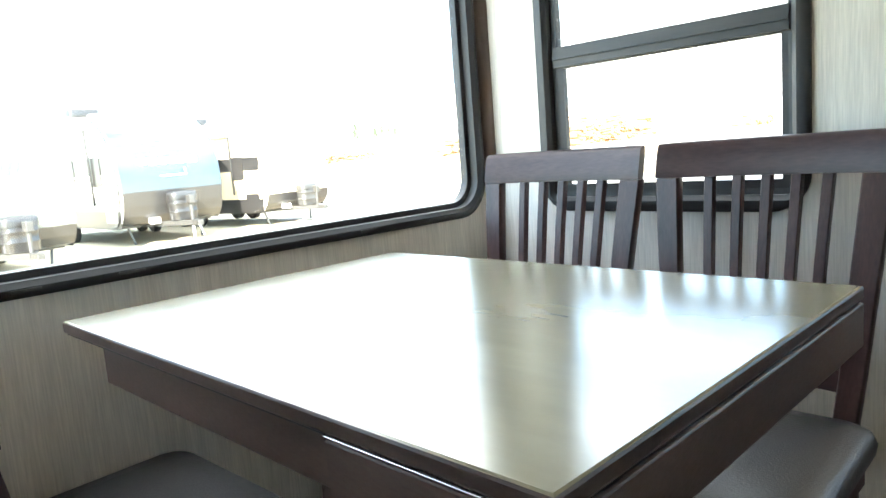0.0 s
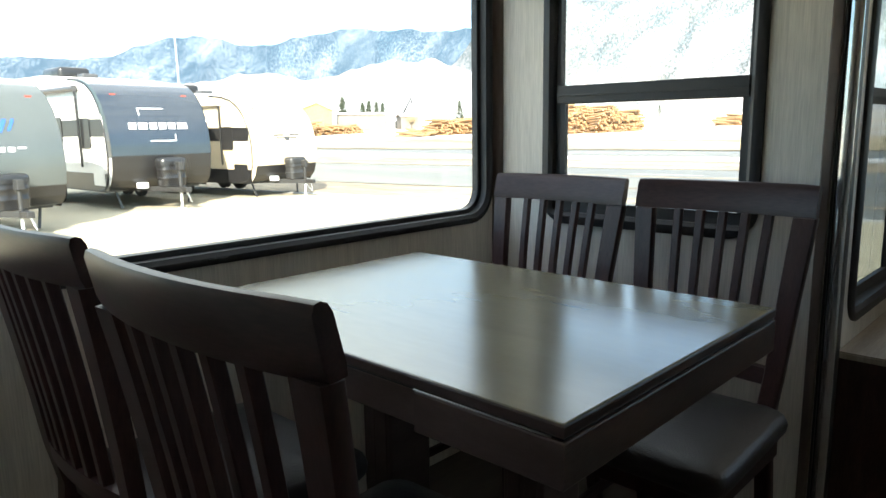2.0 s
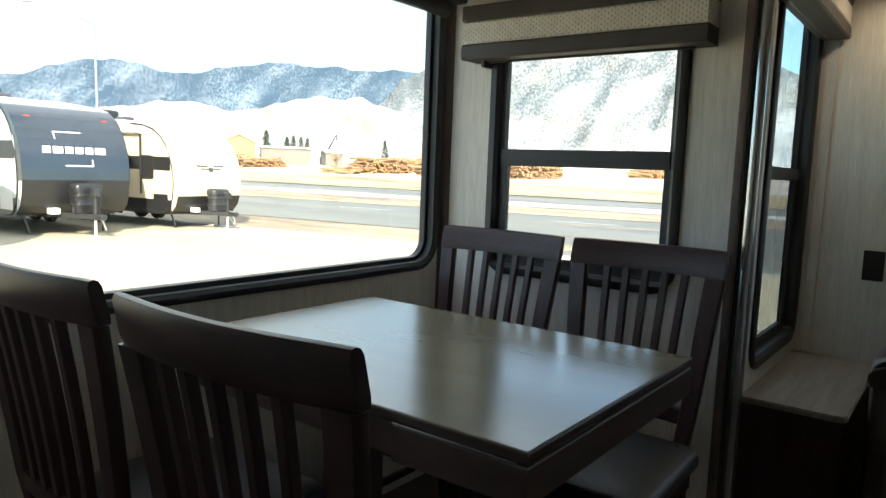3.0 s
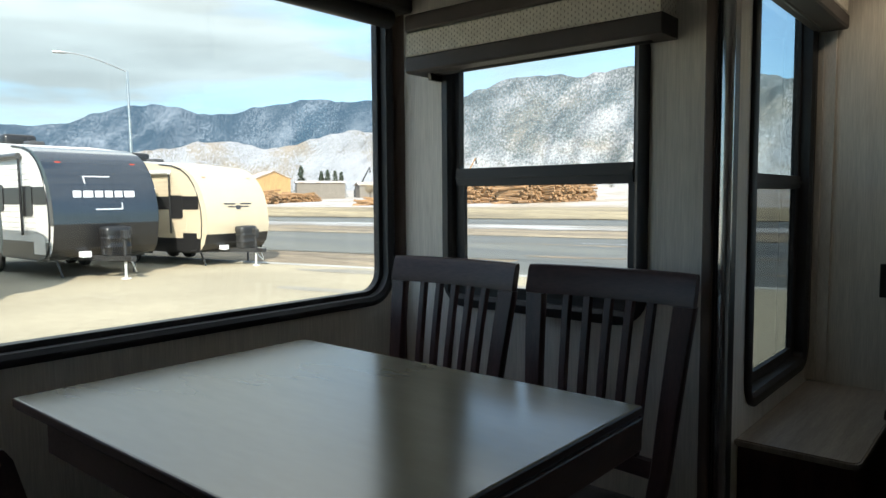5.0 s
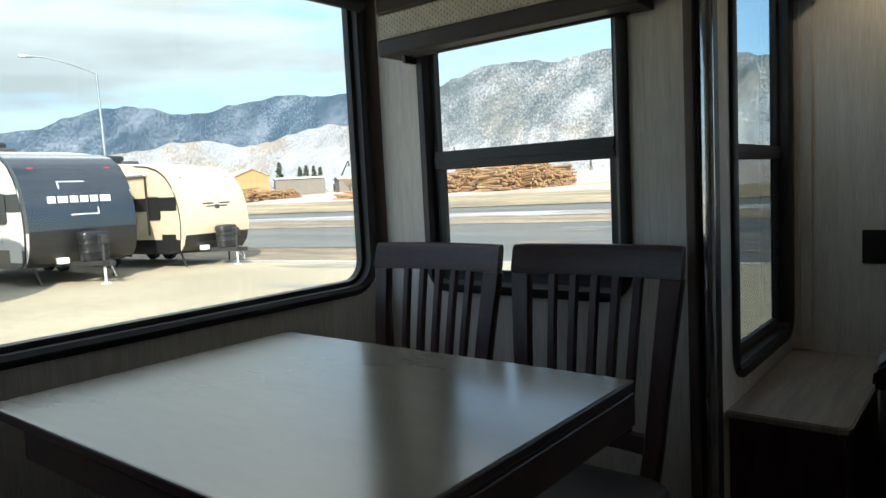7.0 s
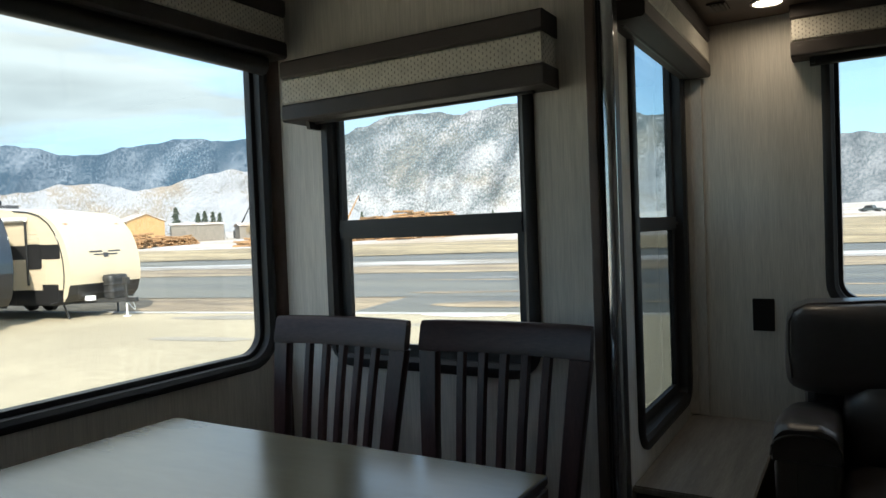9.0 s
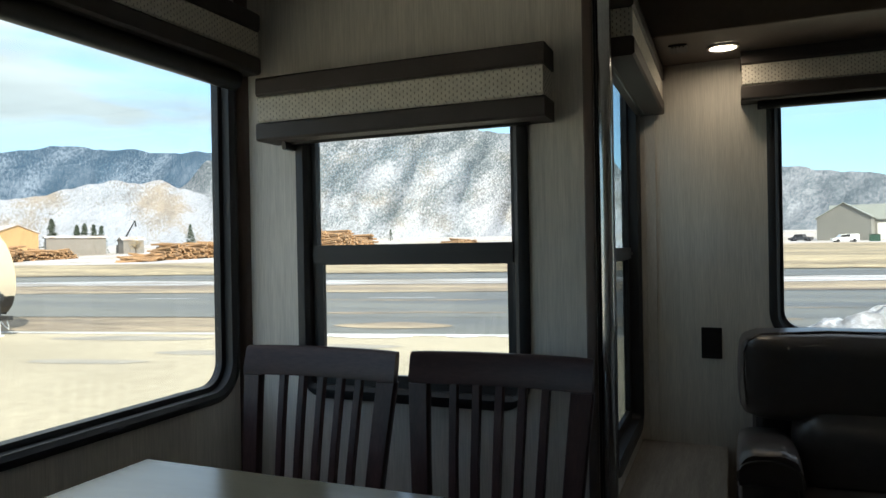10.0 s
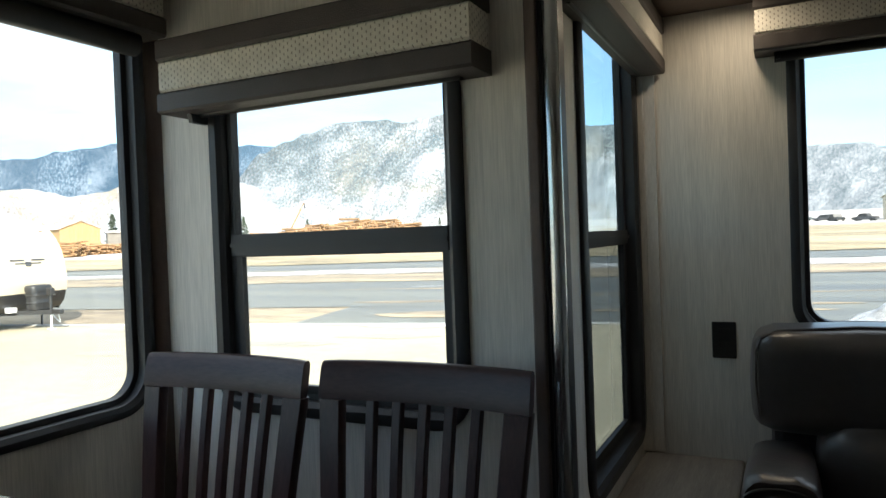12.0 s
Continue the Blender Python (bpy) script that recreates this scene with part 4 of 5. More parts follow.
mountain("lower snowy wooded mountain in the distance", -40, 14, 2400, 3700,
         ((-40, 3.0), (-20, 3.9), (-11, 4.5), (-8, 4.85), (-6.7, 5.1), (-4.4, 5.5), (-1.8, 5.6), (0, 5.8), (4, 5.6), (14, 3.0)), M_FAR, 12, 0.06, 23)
mountain("snow-covered foothills below the range", 36, 92, 520, 1100,
         ((36, 0.9), (38.6, 2.3), (41.4, 4.5), (42.8, 4.95), (44.3, 5.5), (45.8, 5.15), (47.3, 5.4), (48.9, 5.1), (50.5, 4.65), (52.3, 4.15), (54.2, 3.85), (56.6, 4.4), (59.1, 4.3), (61.5, 3.75), (66, 3.2), (72, 3.2), (92, 2.6)), M_FOOT, 6, 0.10, 31)

# ---- travel trailers on the lot ----
M_WHITE = material("gelcoat_white", (0.72, 0.71, 0.68), 0.3, scale=1.5, vary=0.06)
M_CREAM = material("gelcoat_cream", (0.60, 0.51, 0.37), 0.3, scale=1.5, vary=0.06)
M_SILVER = material("gelcoat_silver", (0.10, 0.115, 0.115), 0.25, metal=0.2, scale=1.2, vary=0.1)
M_NAVY = material("gelcoat_slate", (0.026, 0.036, 0.050), 0.16, scale=1.2, vary=0.15, coat=0.5, fine=0.0)
M_GREY = material("gelcoat_grey", (0.062, 0.062, 0.065), 0.35, scale=2, vary=0.15)
M_DKGREY = material("gelcoat_dark", (0.020, 0.020, 0.021), 0.3, scale=2, vary=0.15)
M_RUBBER = material("tyre_rubber", (0.02, 0.02, 0.02), 0.8, scale=6)
M_STEEL = material("painted_steel", (0.03, 0.03, 0.03), 0.45, scale=6)
M_JACK = material("white_steel", (0.74, 0.74, 0.72), 0.4, scale=8)
M_BLUE = material("decal_blue", (0.03, 0.12, 0.44), 0.3, scale=5)
M_DECAL = material("decal_white", (0.78, 0.80, 0.82), 0.35, scale=5)
M_RED = glow_material("marker_lens", (1, 0.1, 0.03), 0.0)
M_RED.node_tree.nodes["Principled BSDF"].inputs["Base Color"].default_value = (0.55, 0.06, 0.03, 1)

NOSE = [(1.30, 0.46), (0.98, 0.52), (0.82, 0.70), (0.74, 0.95), (0.70, 1.25), (0.71, 1.55), (0.76, 1.85), (0.86, 2.15), (1.02, 2.45), (1.26, 2.72), (1.60, 2.93), (2.05, 3.05), (2.60, 3.10)]


def nose_at(s):
    """A point of the nose's outline, s from 0 at the bottom to 1 at the roof, and the way out of it."""
    k = s * (len(NOSE) - 1)
    i = min(int(k), len(NOSE) - 2)
    f = k - i
    a, b = Vector(NOSE[i]), Vector(NOSE[i + 1])
    d = (b - a).normalized()
    return a + (b - a) * f, Vector((-d.y, d.x))


def nose_patch(bm, x0, x1, s0, s1, out, steps=6, lean=0.0):
    loops = []
    for j in range(steps + 1):
        s = s0 + (s1 - s0) * j / steps
        p, o = nose_at(s)
        q = p + o * out
        sh = lean * (s - s0)
        loops.append([(x0 + sh, q.x, q.y), (x1 + sh, q.x, q.y)])
    loft(bm, loops, closed=False)


def travel_trailer(label, at, upper, lower, side, stripe, split, decals, cover, tall=1.0):
    t = thing("travel_trailer", label, "trailer", "trailers on the lot", at=at)
    W, L = 1.22, 7.6
    # side walls, roof and tail
    outline = NOSE + [(4.2, 3.27), (L - 0.15, 3.30), (L, 3.12), (L, 0.46)]
    for sx, nm in ((-1, "side_wall"), (1, "side_wall")):
        bm = bmesh.new()
        loft(bm, [[(sx * x, y, z) for y, z in outline] for x in (W - 0.03, W)], caps=True)
        wall = part(nm, bm, side, t, "ribbed pale side wall")
        # horizontal ribs
        for k in range(14):
            z = 1.05 + 0.125 * k
            y0 = min(y for y, zz in [tuple(nose_at(q / 40)[0]) for q in range(41)] if abs(zz - z) < 0.12) + 0.30
            bm = bmesh.new()
            box(bm, *sorted((sx * (W + 0.001), sx * (W + 0.010))), y0 + 0.6, L - 0.05, z, z + 0.05)
            part("rib", bm, side, wall)
        for z0, z1, y0, y1, mt, nm2 in ((1.72, 2.12, 1.05, L - 0.06, stripe, "stripe"), (0.46, 0.86, 1.0, L - 0.06, lower, "skirt")):
            bm = bmesh.new()
            box(bm, *sorted((sx * (W + 0.002), sx * (W + 0.014))), y0, y1, z0, z1)
            part(nm2, bm, mt, wall)
        for y0, y1, z0, z1 in ((1.75, 2.35, 1.45, 2.15), (3.4, 4.5, 1.55, 2.2), (5.4, 6.3, 1.6, 2.2)):
            bm = bmesh.new()
            xs = [sx * (W + 0.012), sx * (W + 0.030)]
            loft(bm, [[(x, u, v) for u, v in rounded(y0, y1, z0, z1, 0.08, 4)] for x in xs], caps=True)
            part("side_window", bm, M_DKGREY, wall, "dark tinted window")
        bm = bmesh.new()
        box(bm, *sorted((sx * (W + 0.012), sx * (W + 0.024))), 1.15, 1.75, 0.58, 1.02)
        part("hatch", bm, M_WHITE if upper is not M_CREAM else M_DKGREY, wall)
    bm = bmesh.new()
    loft(bm, [[(x, y, z - 0.01) for x in (-W + 0.031, W - 0.031)] for y, z in [NOSE[-2], NOSE[-1], (4.2, 3.27), (L - 0.15, 3.30), (L, 3.12), (L, 0.46)]], closed=False)
    part("roof", bm, M_WHITE, t, "white rubber roof")
    bm = bmesh.new()
    box(bm, -W + 0.032, W - 0.032, 1.3, L - 0.02, 0.42, 0.50)
    part("underfloor", bm, M_STEEL, t)
    for nm, s0, s1, mt in (("nose_lower", 0.0, split, lower), ("nose_cap", split, 11.5 / 12, upper)):
        bm = bmesh.new()
        loops = []
        for j in range(25):
            p, o = nose_at(s0 + (s1 - s0) * j / 24)
            loops.append([(x, p.x - 0.035 + 0.025 * (x / W) ** 4, p.y) for x in [(W + 0.019) * (i / 6 - 1) for i in range(13)]])
        loft(bm, loops, closed=False)
        part(nm, bm, mt, t, smooth=True)
    for sx in (-1, 1):
        bm = bmesh.new()
        cut = int(split * 12 + 0.5)
        wrap = lambda pts, x: [[(sx * x, y - 0.02, z) for y, z in pts], [(sx * x, y + 0.16 + 0.05 * math.sin(z), z) for y, z in pts]]
        loft(bm, wrap(NOSE[cut:], W + 0.020), closed=False)
        part("nose_return", bm, upper, t)
        bm = bmesh.new()
        tube(bm, [(sx * (W + 0.016), y + 0.16 + 0.05 * math.sin(z), z) for y, z in NOSE], 0.022, 8)
        part("edge_moulding", bm, M_DKGREY, t, "", True)
        bm = bmesh.new()
        p, o = nose_at(0.735)
        box(bm, sx * 0.88 - 0.06, sx * 0.88 + 0.06, p.x - 0.03, p.x + 0.06, p.y - 0.025, p.y + 0.025)
        part("marker_light", bm, M_RED, t, "small amber-red marker light")
        for y in (4.4, 5.25):
            w = part("wheel", wheel_mesh(0.34, 0.2), M_RUBBER, t, "", True)
            w.location = (sx * (W - 0.12), y, 0.34)
            r = part("rim", wheel_mesh(0.19, 0.21), M_GREY, w, "", True)
    for nm, col, rows in decals:
        bm = bmesh.new()
        for x0, x1, s0, s1, lean in rows:
            nose_patch(bm, x0, x1, s0, s1, 0.046, 6, lean)
        part(nm, bm, col, t)
    # tongue, jack and gas bottle cover
    for sx in (-1, 1):
        bm = bmesh.new()
        loft(bm, [[(cx - 0.03, y, z) for z in (0.42, 0.54)] + [(cx + 0.03, y, z) for z in (0.54, 0.42)] for cx, y in ((sx * 0.75, 1.6), (sx * 0.05, -0.10))], caps=True)
        part("tongue_bar", bm, M_STEEL, t)
    bm = bmesh.new()
    tube(bm, [(0, 0, 0.02), (0, 0, 0.41)], 0.030, 10)
    tube(bm, [(0, 0, 0.0), (0, 0, 0.03)], 0.11, 12)
    part("jack", bm, M_JACK, t, "white tongue jack", True)
    bm = bmesh.new()
    tube(bm, [(0, 0, 0.40), (0, 0, 0.95)], 0.042, 10)
    part("jack_sleeve", bm, M_STEEL, t, "", True)
    part("jack_head", rbox(-0.07, 0.07, -0.10, 0.08, 0.92, 1.12, 0.02), M_STEEL, t)
    part("coupler", rbox(-0.07, 0.07, -0.38, -0.05, 0.42, 0.54, 0.02), M_STEEL, t)
    bm = bmesh.new()
    chain = [(0.07, -0.15, 0.46), (0.12, -0.18, 0.25), (0.20, -0.10, 0.16), (0.26, 0.10, 0.25), (0.25, 0.3, 0.45)]
    tube(bm, chain, 0.012, 6)
    part("chain", bm, M_JACK, t)
    bm = bmesh.new()
    loft(bm, [[(x * k, 0.40 + y * k, z) for x, y in rounded(-0.33, 0.33, -0.19, 0.19, 0.13, 4)] for k, z in ((0.93, 0.55), (0.95, 0.70), (1.0, 0.715), (1.0, 0.745), (0.95, 0.76), (0.95, 0.90), (1.0, 0.915), (1.0, 0.945), (0.95, 0.96), (0.95, 1.03))], caps=True)
    gas = part("gas_bottle_cover", bm, cover, t, "ribbed dark plastic gas bottle cover", True)
    bm = bmesh.new()
    loft(bm, [[(x * k, 0.40 + y * k, z) for x, y in rounded(-0.33, 0.33, -0.19, 0.19, 0.13, 4)] for k, z in ((1.03, 1.0305), (1.03, 1.12), (1.0, 1.17), (0.90, 1.20), (0.5, 1.215))], caps=True)
    part("lid", bm, cover, gas, "", True)
    part("battery_box", rbox(-0.66, -0.44, 0.66, 0.86, 0.50, 0.64, 0.02), M_DECAL, t)
    part("roof_cooler", rbox(-0.42, 0.42, 5.4, 6.6, 3.26, 3.62, 0.10, 3), M_DKGREY, t, "dark roof air conditioner", True)
    part("roof_vent", rbox(-0.2, 0.2, 4.4, 4.8, 3.24, 3.38, 0.03), M_GREY, t)
    for sx in (-1, 1):
        bm = bmesh.new()
        tube(bm, [(sx * 0.95, 1.35, 0.46), (sx * 0.85, 1.25, 0.02)], 0.03, 6)
        part("stabiliser", bm, M_STEEL, t)
    bm = bmesh.new()
    tube(bm, [(-W - 0.10, 2.2, 2.85), (-W - 0.10, 6.8, 2.85)], 0.07, 10)
    part("awning_roll", bm, M_WHITE if upper is not M_NAVY else M_GREY, t, "", True)
    bm = bmesh.new()
    tube(bm, [(-W - 0.08, 2.25, 2.85), (-W - 0.06, 2.25, 1.0)], 0.03, 8)
    part("awning_arm", bm, M_DKGREY, t, "", True)
    return t


def wheel_mesh(r, w):
    bm = bmesh.new()
    n = 20
    ring = lambda q, x: [(x, q * math.cos(2 * math.pi * k / n), q * math.sin(2 * math.pi * k / n)) for k in range(n)]
    loft(bm, [ring(r * 0.85, -w / 2), ring(r, -w * 0.35), ring(r, w * 0.35), ring(r * 0.85, w / 2)], caps=True)
    return bm


LOGO_A = ("emblem", M_DECAL, [(-0.78, -0.60, 0.503, 0.545, 0.4), (-0.55, -0.33, 0.503, 0.545, 0.4), (-0.28, -0.10, 0.503, 0.545, 0.4), (-0.05, 0.13, 0.503, 0.545, 0.4), (0.18, 0.36, 0.503, 0.545, 0.4), (0.41, 0.66, 0.503, 0.545, 0.4),
                              (-0.46, 0.16, 0.632, 0.638, 0), (-0.47, -0.445, 0.590, 0.638, 0), (-0.30, 0.34, 0.425, 0.432, 0), (0.315, 0.34, 0.425, 0.47, 0)])
LOGO_B = ("blue_emblem", M_BLUE, [(-0.76, -0.60, 0.50, 0.60, 2.0), (-0.54, -0.40, 0.50, 0.60, 2.0), (-0.33, -0.21, 0.51, 0.60, 2.0), (-0.13, -0.03, 0.52, 0.60, 2.0), (0.06, 0.14, 0.53, 0.60, 2.0), (0.24, 0.30, 0.54, 0.60, 2.0)])
LOGO_B2 = ("white_lettering_bars", M_DECAL, [(-0.40, -0.25, 0.43, 0.455, 0.3), (-0.20, -0.06, 0.43, 0.455, 0.3), (-0.01, 0.13, 0.43, 0.455, 0.3), (0.18, 0.31, 0.43, 0.455, 0.3), (0.36, 0.52, 0.445, 0.455, 0.3)])
LOGO_C = ("grey_emblem", M_GREY, [(-0.55, -0.1, 0.50, 0.512, 0.0), (0.1, 0.55, 0.50, 0.512, 0.0), (-0.42, -0.08, 0.478, 0.488, 0), (0.08, 0.42, 0.478, 0.488, 0), (-0.09, 0.09, 0.46, 0.495, 0)])
# the slate nose's darker lower third carries the ground's reflection as colour
travel_trailer("dark slate travel trailer with white ribbed sides", pose(8.39, 17.58, G, 0, 0, 2) @ Matrix.Scale(1.12, 4), M_NAVY, M_DKGREY, M_WHITE, M_DKGREY, 0.34, (LOGO_A,), M_DKGREY)
travel_trailer("cream travel trailer with dark lower nose", pose(12.52, 17.85, G, 0, 0, 9), M_CREAM, M_DKGREY, M_CREAM, M_DKGREY, 0.26, (LOGO_C,), M_STEEL)
travel_trailer("silver-grey travel trailer with blue emblem", pose(3.92, 15.05, G, 0, 0, 8) @ Matrix.Scale(1.04, 4), M_SILVER, M_DKGREY, M_WHITE, M_GREY, 0.24, (LOGO_B, LOGO_B2), M_DKGREY)

# ---- street lamp ----
lamp = thing("street_lamp", "tall grey street lamp with curved arm", "street lamp", at=pose(15.65, 31.9, G))
bm = bmesh.new()
tube(bm, [(0, 0, 0), (0, 0, 4), (-0.05, 0.03, 7.9)], [0.085, 0.065, 0.045], 10)
part("pole", bm, M_CHROME, lamp, "galvanised steel pole", True)
bm = bmesh.new()
arm = [(-0.05 - 2.25 * k, 0.03 + 1.08 * k, 7.88 + 0.70 * math.sin(k * math.pi / 2 * 0.95)) for k in [i / 10 for i in range(11)]]
tube(bm, arm, 0.026, 8)
part("arm", bm, M_CHROME, lamp, "", True)
head = part("lamp_head", rbox(-0.28, 0.28, -0.10, 0.10, -0.04, 0.05, 0.03, 2), M_CHROME, lamp, "", True)
head.matrix_local = pose(-2.48, 1.20, 8.56, 0, 0, -25)

# ---- far side of the road: sheds, timber, trees, buildings ----
M_PLANK = material("weathered_planks", (0.46, 0.29, 0.13), 0.85, scale=1.2, stretch=(4, 4, 0.6), vary=0.3, bump=0.2)
M_GREYWOOD = material("grey_boards", (0.23, 0.205, 0.175), 0.85, scale=1.5, stretch=(5, 5, 0.5), vary=0.3)
M_ROOF = material("snowy_roof", (0.62, 0.60, 0.58), 0.8, scale=0.6, second=(0.35, 0.25, 0.18))
M_METALROOF = material("metal_roof", (0.24, 0.25, 0.21), 0.5, scale=0.4, vary=0.12)
M_CLAD = material("olive_cladding", (0.19, 0.185, 0.16), 0.7, scale=0.5, vary=0.12)
M_LOG = material("peeled_logs", (0.36, 0.205, 0.095), 0.8, scale=0.8, vary=0.45, second=(0.24, 0.14, 0.07), fine=0.25, bump_scale=3)
M_NEEDLES = material("needles", (0.045, 0.060, 0.035), 0.9, scale=1, vary=0.4)
M_TWIGS = material("bare_twigs", (0.33, 0.24, 0.12), 0.9, scale=1, vary=0.3)
M_BARK = material("bark", (0.12, 0.09, 0.07), 0.9, scale=3, vary=0.3)


def polar(az, d):
    x, y = d * math.cos(radians(az)), d * math.sin(radians(az))
    return x, y, field(Vector((x, y, 0)).dot(ROAD)) - 0.05


def shed(label, az, d, w, depth, h, roof_h, turn, wall_mat, roof_mat, doors=0, name="shed"):
    x, y, z = polar(az, d)
    t = thing(name, label, "building", at=pose(x, y, z, 0, 0, turn))
    bm = bmesh.new()
    prof = [(-w / 2, -0.5), (w / 2, -0.5), (w / 2, h), (0, h + roof_h), (-w / 2, h)]
    loft(bm, [[(px, py, pz) for px, pz in prof] for py in (-depth / 2, depth / 2)], caps=True)
    part("wall", bm, wall_mat, t)
    for s in (-1, 1):
        bm = bmesh.new()
        e = 0.4
        k = (w / 2 + e) / (w / 2)
        prof = [(0, h + roof_h + 0.02), (s * (w / 2 + e), h + roof_h - roof_h * k + 0.02), (s * (w / 2 + e), h + roof_h - roof_h * k + 0.18), (0, h + roof_h + 0.18)]
        loft(bm, [[(px, py, pz) for px, pz in prof] for py in (-depth / 2 - e, depth / 2 + e)], caps=True)
        part("roof", bm, roof_mat, t)
    for k in range(doors):
        y0 = -depth / 2 + 2.0 + k * (depth - 4) / max(1, doors - 1 + 0.3)
        bm = bmesh.new()
        box(bm, -w / 2 - 0.06, -w / 2 - 0.01, y0, y0 + 3.0, 0, min(h - 0.6, 3.9))
        part("door", bm, M_GREYWOOD if k % 2 else M_LIGHTTRIM, t)
    bm = bmesh.new()
    box(bm, -0.5, 0.5, -depth / 2 - 0.05, -depth / 2 - 0.01, 0, 2.0)
    part("door", bm, M_DKGREY, t)
    return t


shed("tan plank barn with pitched roof", 54.2, 185, 8.6, 12, 5.6, 1.7, -18, M_PLANK, M_ROOF, 0, "barn")
shed("low shed of weathered grey boards", 50.0, 195, 5, 13, 4.4, 0.4, 56, M_GREYWOOD, M_ROOF)
shed("low snowy-roofed shed of grey boards", 46.3, 200, 5, 5, 3.6, 0.7, 60, M_GREYWOOD, M_ROOF)
shed("olive-grey metal workshop with garage doors", -11.2, 198, 14, 30, 4.8, 3.6, -6, M_CLAD, M_METALROOF, 4, "workshop")
shed("olive-grey gabled workshop wing", -7.8, 188, 10.8, 11, 5.2, 3.3, 76, M_CLAD, M_METALROOF, 0, "workshop")


def lumber_pile(az, d, length, high, seed):
    x, y, z = polar(az, d)
    rnd = random.Random(seed)
    bm = bmesh.new()
    cols = int(length / 0.55)
    for c in range(cols):
        q = (c + 0.5) / cols * length - length / 2
        top = high * (0.55 + 0.45 * math.cos(q / length * 2.4)) * rnd.uniform(0.75, 1.05)
        for k in range(int(top / 0.42)):
            r = rnd.uniform(0.17, 0.26)
            a = rnd.uniform(-0.35, 0.35)
            lx = rnd.uniform(2.2, 3.4)
            cy, cz = q + rnd.uniform(-0.2, 0.2), 0.2 + 0.42 * k + rnd.uniform(-0.08, 0.08)
            tilt = rnd.uniform(-0.12, 0.12)
            tube(bm, [(-lx * math.cos(a), cy - lx * math.sin(a), cz - lx * tilt), (lx * math.cos(a), cy + lx * math.sin(a), cz + lx * tilt)], r, 6)
    ob = finish("log_pile", bm, M_LOG)
    ob.matrix_world = pose(x, y, z - 0.1, 0, 0, az + rnd.uniform(40, 75))
    return tagged(ob, "untidy pile of orange peeled logs", "log pile", "log piles", "stuff")


for k, (az, d, w, h) in enumerate(((37.9, 128, 7, 4.2), (36.0, 130, 8, 4.6), (33.4, 124, 9, 5.2), (30.8, 126, 7, 5.0), (29.2, 130, 5, 4.0), (41.6, 138, 8, 3.4), (43.4, 134, 7, 3.0), (45.6, 128, 6, 1.5), (40.0, 150, 9, 3.4), (51.6, 160, 8, 2.2), (54.6, 150, 7, 3.4), (53.2, 158, 6, 2.6), (21.0, 160, 9, 2.6))):
    lumber_pile(az, d, w, h, k)


def conifer(az, d, high, seed):
    x, y, z = polar(az, d)
    rnd = random.Random(seed)
    t = thing("conifer", "small dark conifer at the field's edge", "tree", "conifers", at=pose(x, y, z))
    bm = bmesh.new()
    tube(bm, [(0, 0, -0.3), (0, 0, high * 0.9)], [0.14, 0.03], 6)
    part("trunk", bm, M_BARK, t)
    bm = bmesh.new()
    for k in range(260):
        h = rnd.random() ** 0.8
        r = high * 0.24 * (1 - h) * rnd.uniform(0.35, 1.1) + 0.05
        a = rnd.uniform(0, 2 * math.pi)
        p = Vector((r * math.cos(a), r * math.sin(a), high * (0.08 + 0.92 * h) - 0.25 * r))
        u = Vector((math.cos(a), math.sin(a), -0.4)) * rnd.uniform(0.25, 0.45) * high / 5
        v = Vector((-math.sin(a), math.cos(a), 0)) * rnd.uniform(0.10, 0.2) * high / 5
        w = Vector((0, 0, 0.12 * high / 5))
        q = [bm.verts.new(c) for c in (p - u * 0.4, p + v, p + u, p - v, p + w)]
        for f in ((0, 1, 4), (1, 2, 4), (2, 3, 4), (3, 0, 4)):
            bm.faces.new([q[i] for i in f])
    part("crown", bm, M_NEEDLES, t)
    return t


for k, (az, d, h) in enumerate(((52.6, 205, 6.4), (51.5, 205, 9.4), (49.9, 215, 8.0), (49.4, 215, 8.4), (48.8, 218, 8.2), (48.3, 216, 7.8), (58.6, 200, 8.5), (42.1, 225, 8.0), (37.2, 300, 7.5), (26.5, 420, 7))):
    conifer(az, d, h, 40 + k)


def bare_tree(az, d, high, seed):
    x, y, z = polar(az, d)
    rnd = random.Random(seed)
    t = thing("bare_tree", "leafless tan tree with a dense twiggy crown", "tree", at=pose(x, y, z))
    bm = bmesh.new()
    tube(bm, [(0, 0, -0.2), (0.05, 0, high * 0.3), (0, 0.1, high * 0.6)], [0.22, 0.16, 0.06], 7)
    for k in range(9):
        a = k * 2.4
        tube(bm, [(0, 0, high * 0.28 + 0.03 * k * high / 5), (0.8 * math.cos(a), 0.8 * math.sin(a), high * 0.5), (1.5 * math.cos(a), 1.5 * math.sin(a), high * 0.75)], [0.09, 0.05, 0.02], 5)
    part("trunk", bm, M_BARK, t)
    bm = bmesh.new()
    for k in range(700):
        d_ = Vector((rnd.gauss(0, 1), rnd.gauss(0, 1), rnd.gauss(0, 1))).normalized() * rnd.random() ** 0.4
        p = Vector((d_.x * high * 0.42, d_.y * high * 0.42, high * 0.62 + d_.z * high * 0.36))
        e = Vector((rnd.gauss(0, 1), rnd.gauss(0, 1), rnd.gauss(0.6, 1))).normalized() * rnd.uniform(0.2, 0.5)
        f = e.orthogonal().normalized() * 0.06
        q = [bm.verts.new(c) for c in (p - f, p + f, p + e)]
        bm.faces.new(q)
    part("crown", bm, M_TWIGS, t)
    return t


bare_tree(57.0, 180, 11.5, 5)
bare_tree(46.0, 190, 4.2, 6)


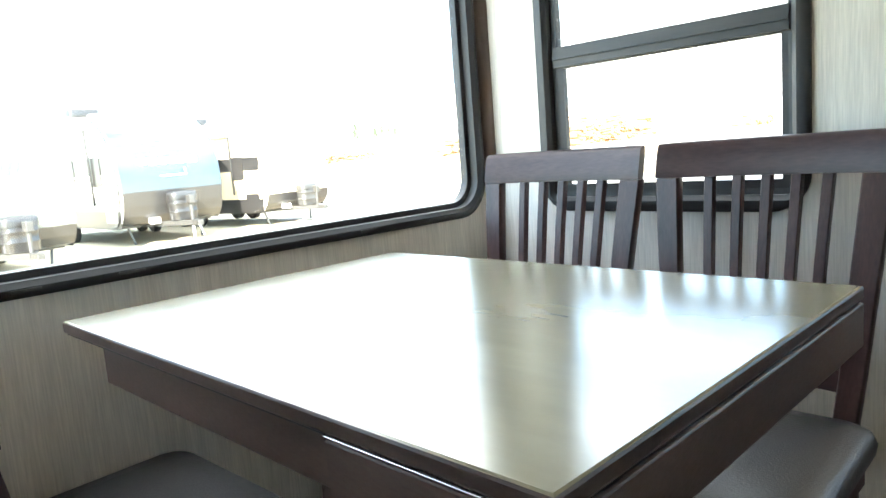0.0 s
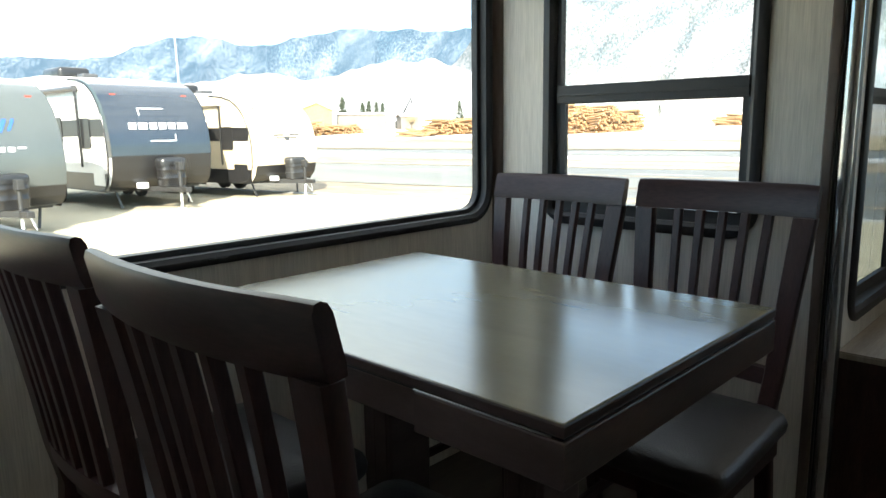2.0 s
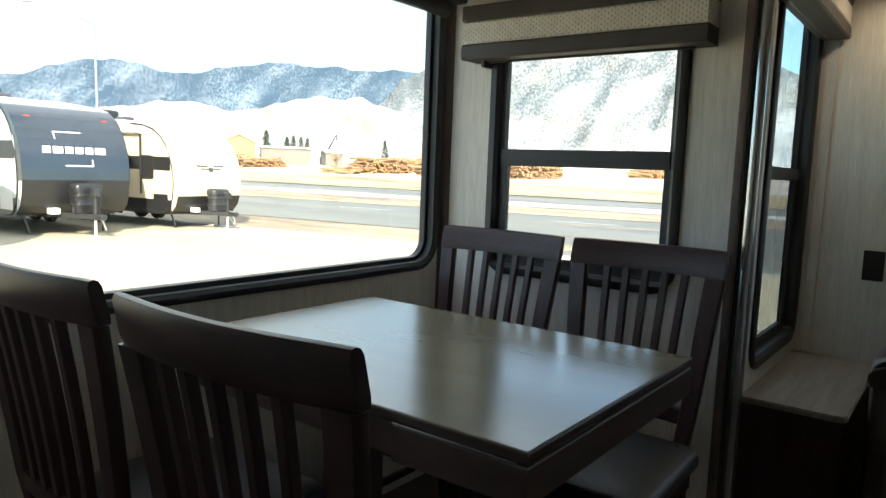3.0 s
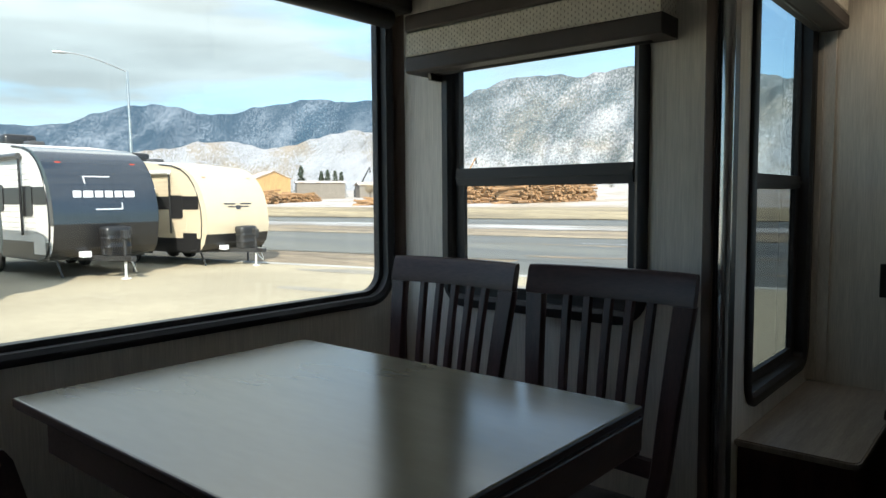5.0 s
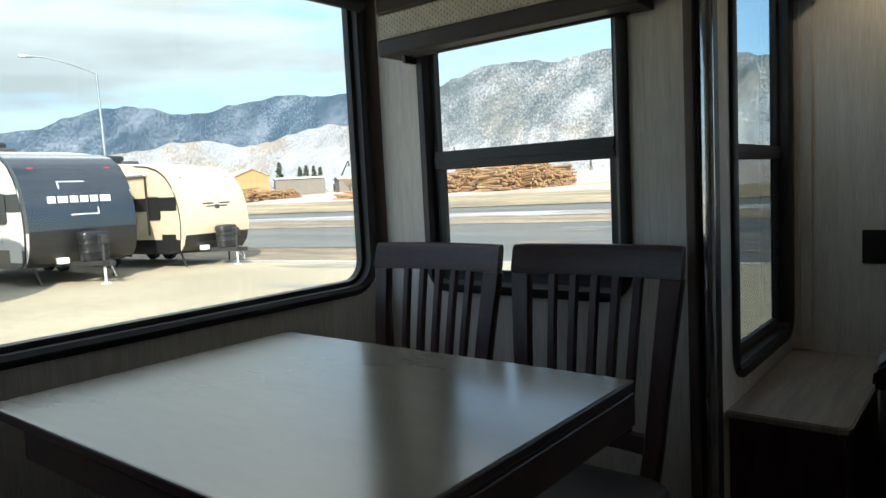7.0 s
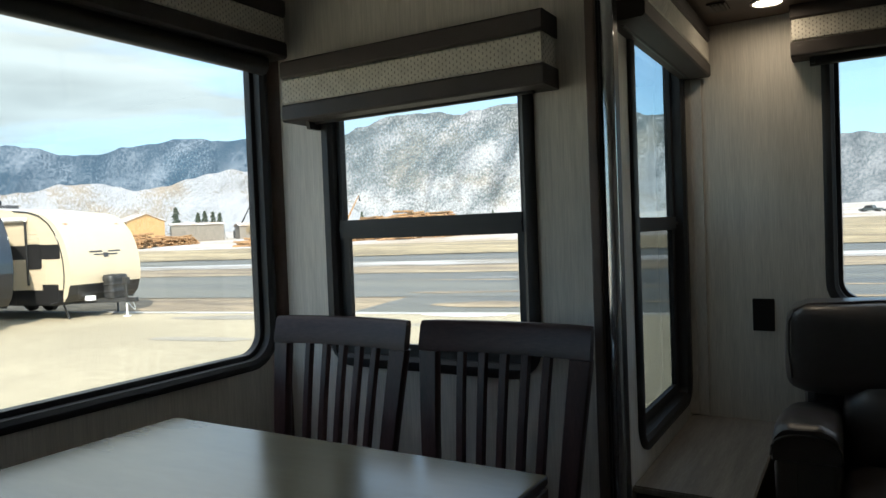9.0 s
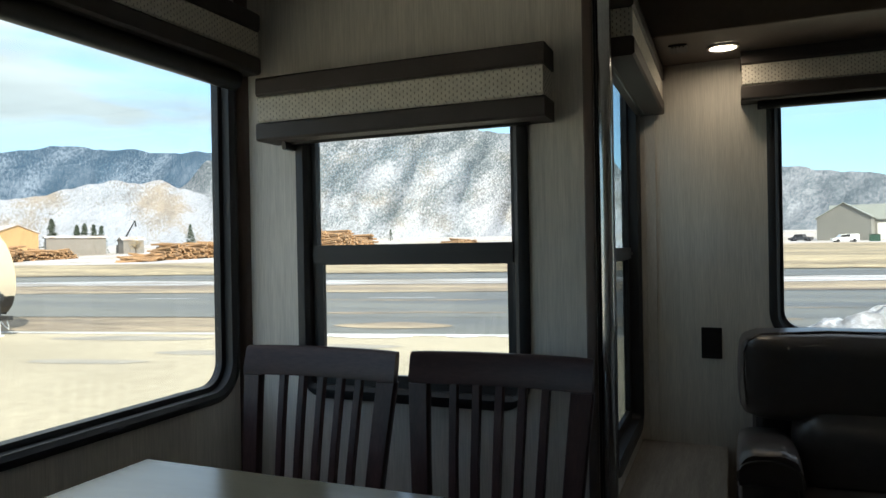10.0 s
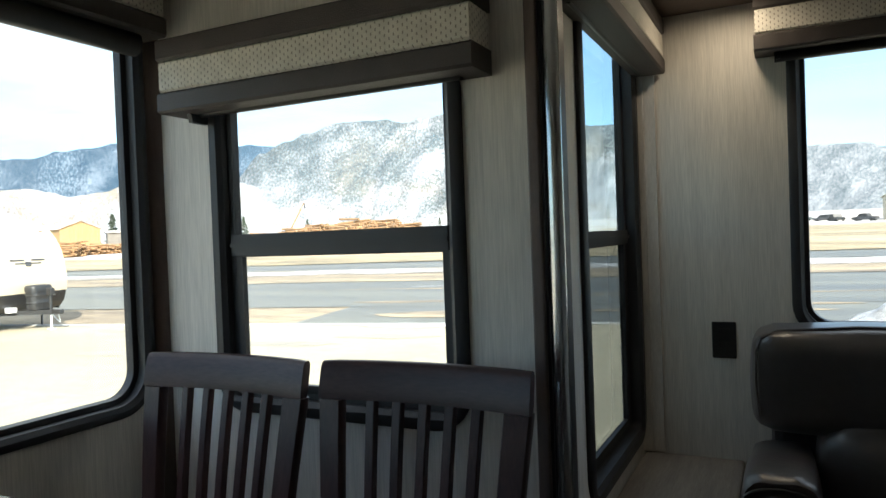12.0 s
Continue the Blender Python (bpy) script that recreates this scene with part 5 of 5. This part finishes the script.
def parked_car(az, d, turn, mat, label, boxy):
    x, y, z = polar(az, d)
    t = thing("parked_car", label, "car", at=pose(x, y, z + 0.05, 0, 0, turn))
    prof = [(-2.4, 0.4), (2.5, 0.4), (2.55, 0.85), (1.5, 1.0), (0.9, 1.65), (-0.6 if not boxy else -2.3, 1.7), (-0.9 if not boxy else -2.4, 1.05), (-2.4, 1.0)]
    bm = bmesh.new()
    loft(bm, [[(px, py, pz) for px, pz in prof] for py in (-0.9, 0.9)], caps=True)
    part("body", bm, mat, t)
    for s in (-1, 1):
        bm = bmesh.new()
        loft(bm, [[(px, s * q, pz) for px, pz in ((-0.7, 1.08), (1.3, 1.08), (0.85, 1.55), (-0.6, 1.6))] for q in (0.895, 0.915)], caps=True)
        part("side_window", bm, M_DKGREY, t)
        for px in (-1.5, 1.6):
            w = part("wheel", wheel_mesh(0.36, 0.22), M_RUBBER, t)
            w.matrix_local = pose(px, s * 0.82, 0.36, 0, 0, 90)
    return t


parked_car(-7.7, 165, 100, M_WHITE, "white van parked before the workshop", True)
parked_car(-11.9, 168, 95, M_WHITE, "white pickup parked before the workshop", False)
parked_car(-4.9, 178, 60, M_GREY, "grey car parked in the snowy field", False)
parked_car(-3.1, 182, 20, M_DKGREY, "black pickup parked in the snowy field", False)
parked_car(-2.4, 186, 80, M_GREY, "grey van parked in the snowy field", True)
parked_car(-0.9, 200, 65, M_SILVER, "silver car parked in the snowy field", False)


def loader_boom(az, d, high, reach, mat, label):
    """A knuckle-boom loader at rest: body, mast and one raised jib with a grapple."""
    x, y, z = polar(az, d)
    t = thing("log_loader", label, "loader", at=pose(x, y, z, 0, 0, az - 90))
    part("body", rbox(-1.2, 1.2, -1.6, 1.6, 0.0, 2.4, 0.15), mat, t)
    part("cab", rbox(-0.8, 0.8, -0.2, 1.4, 2.4, 3.9, 0.12), M_DKGREY, t)
    bm = bmesh.new()
    tube(bm, [(0, 0, 2.0), (reach * 0.5, 0, 2.0 + (high - 2.0) * 0.5), (reach, 0, high)], [0.32, 0.26, 0.16], 6)
    part("jib", bm, mat, t)
    bm = bmesh.new()
    tube(bm, [(reach, 0, high), (reach + 0.2, 0, high - 1.6)], [0.10, 0.28], 6)
    part("grapple", bm, M_STEEL, t)
    return t


loader_boom(38.7, 190, 10.5, 4.4, M_LOG, "orange log loader with its jib raised")
loader_boom(47.0, 210, 9.0, 3.6, M_STEEL, "dark log loader with its jib raised")
bin_x, bin_y, bin_z = polar(-9.5, 172)
skip = thing("waste_container", "green steel waste container before the workshop", "container", at=pose(bin_x, bin_y, bin_z, 0, 0, 80))
M_GREENSTEEL = material("green_steel", (0.035, 0.085, 0.055), 0.5, scale=1.5, vary=0.3)
part("tub", rbox(-1.0, 1.0, -0.8, 0.8, 0, 1.5, 0.06), M_GREENSTEEL, skip)
part("lid", rbox(-1.05, 1.05, -0.85, 0.85, 1.505, 1.6, 0.02), M_BLACK, skip)
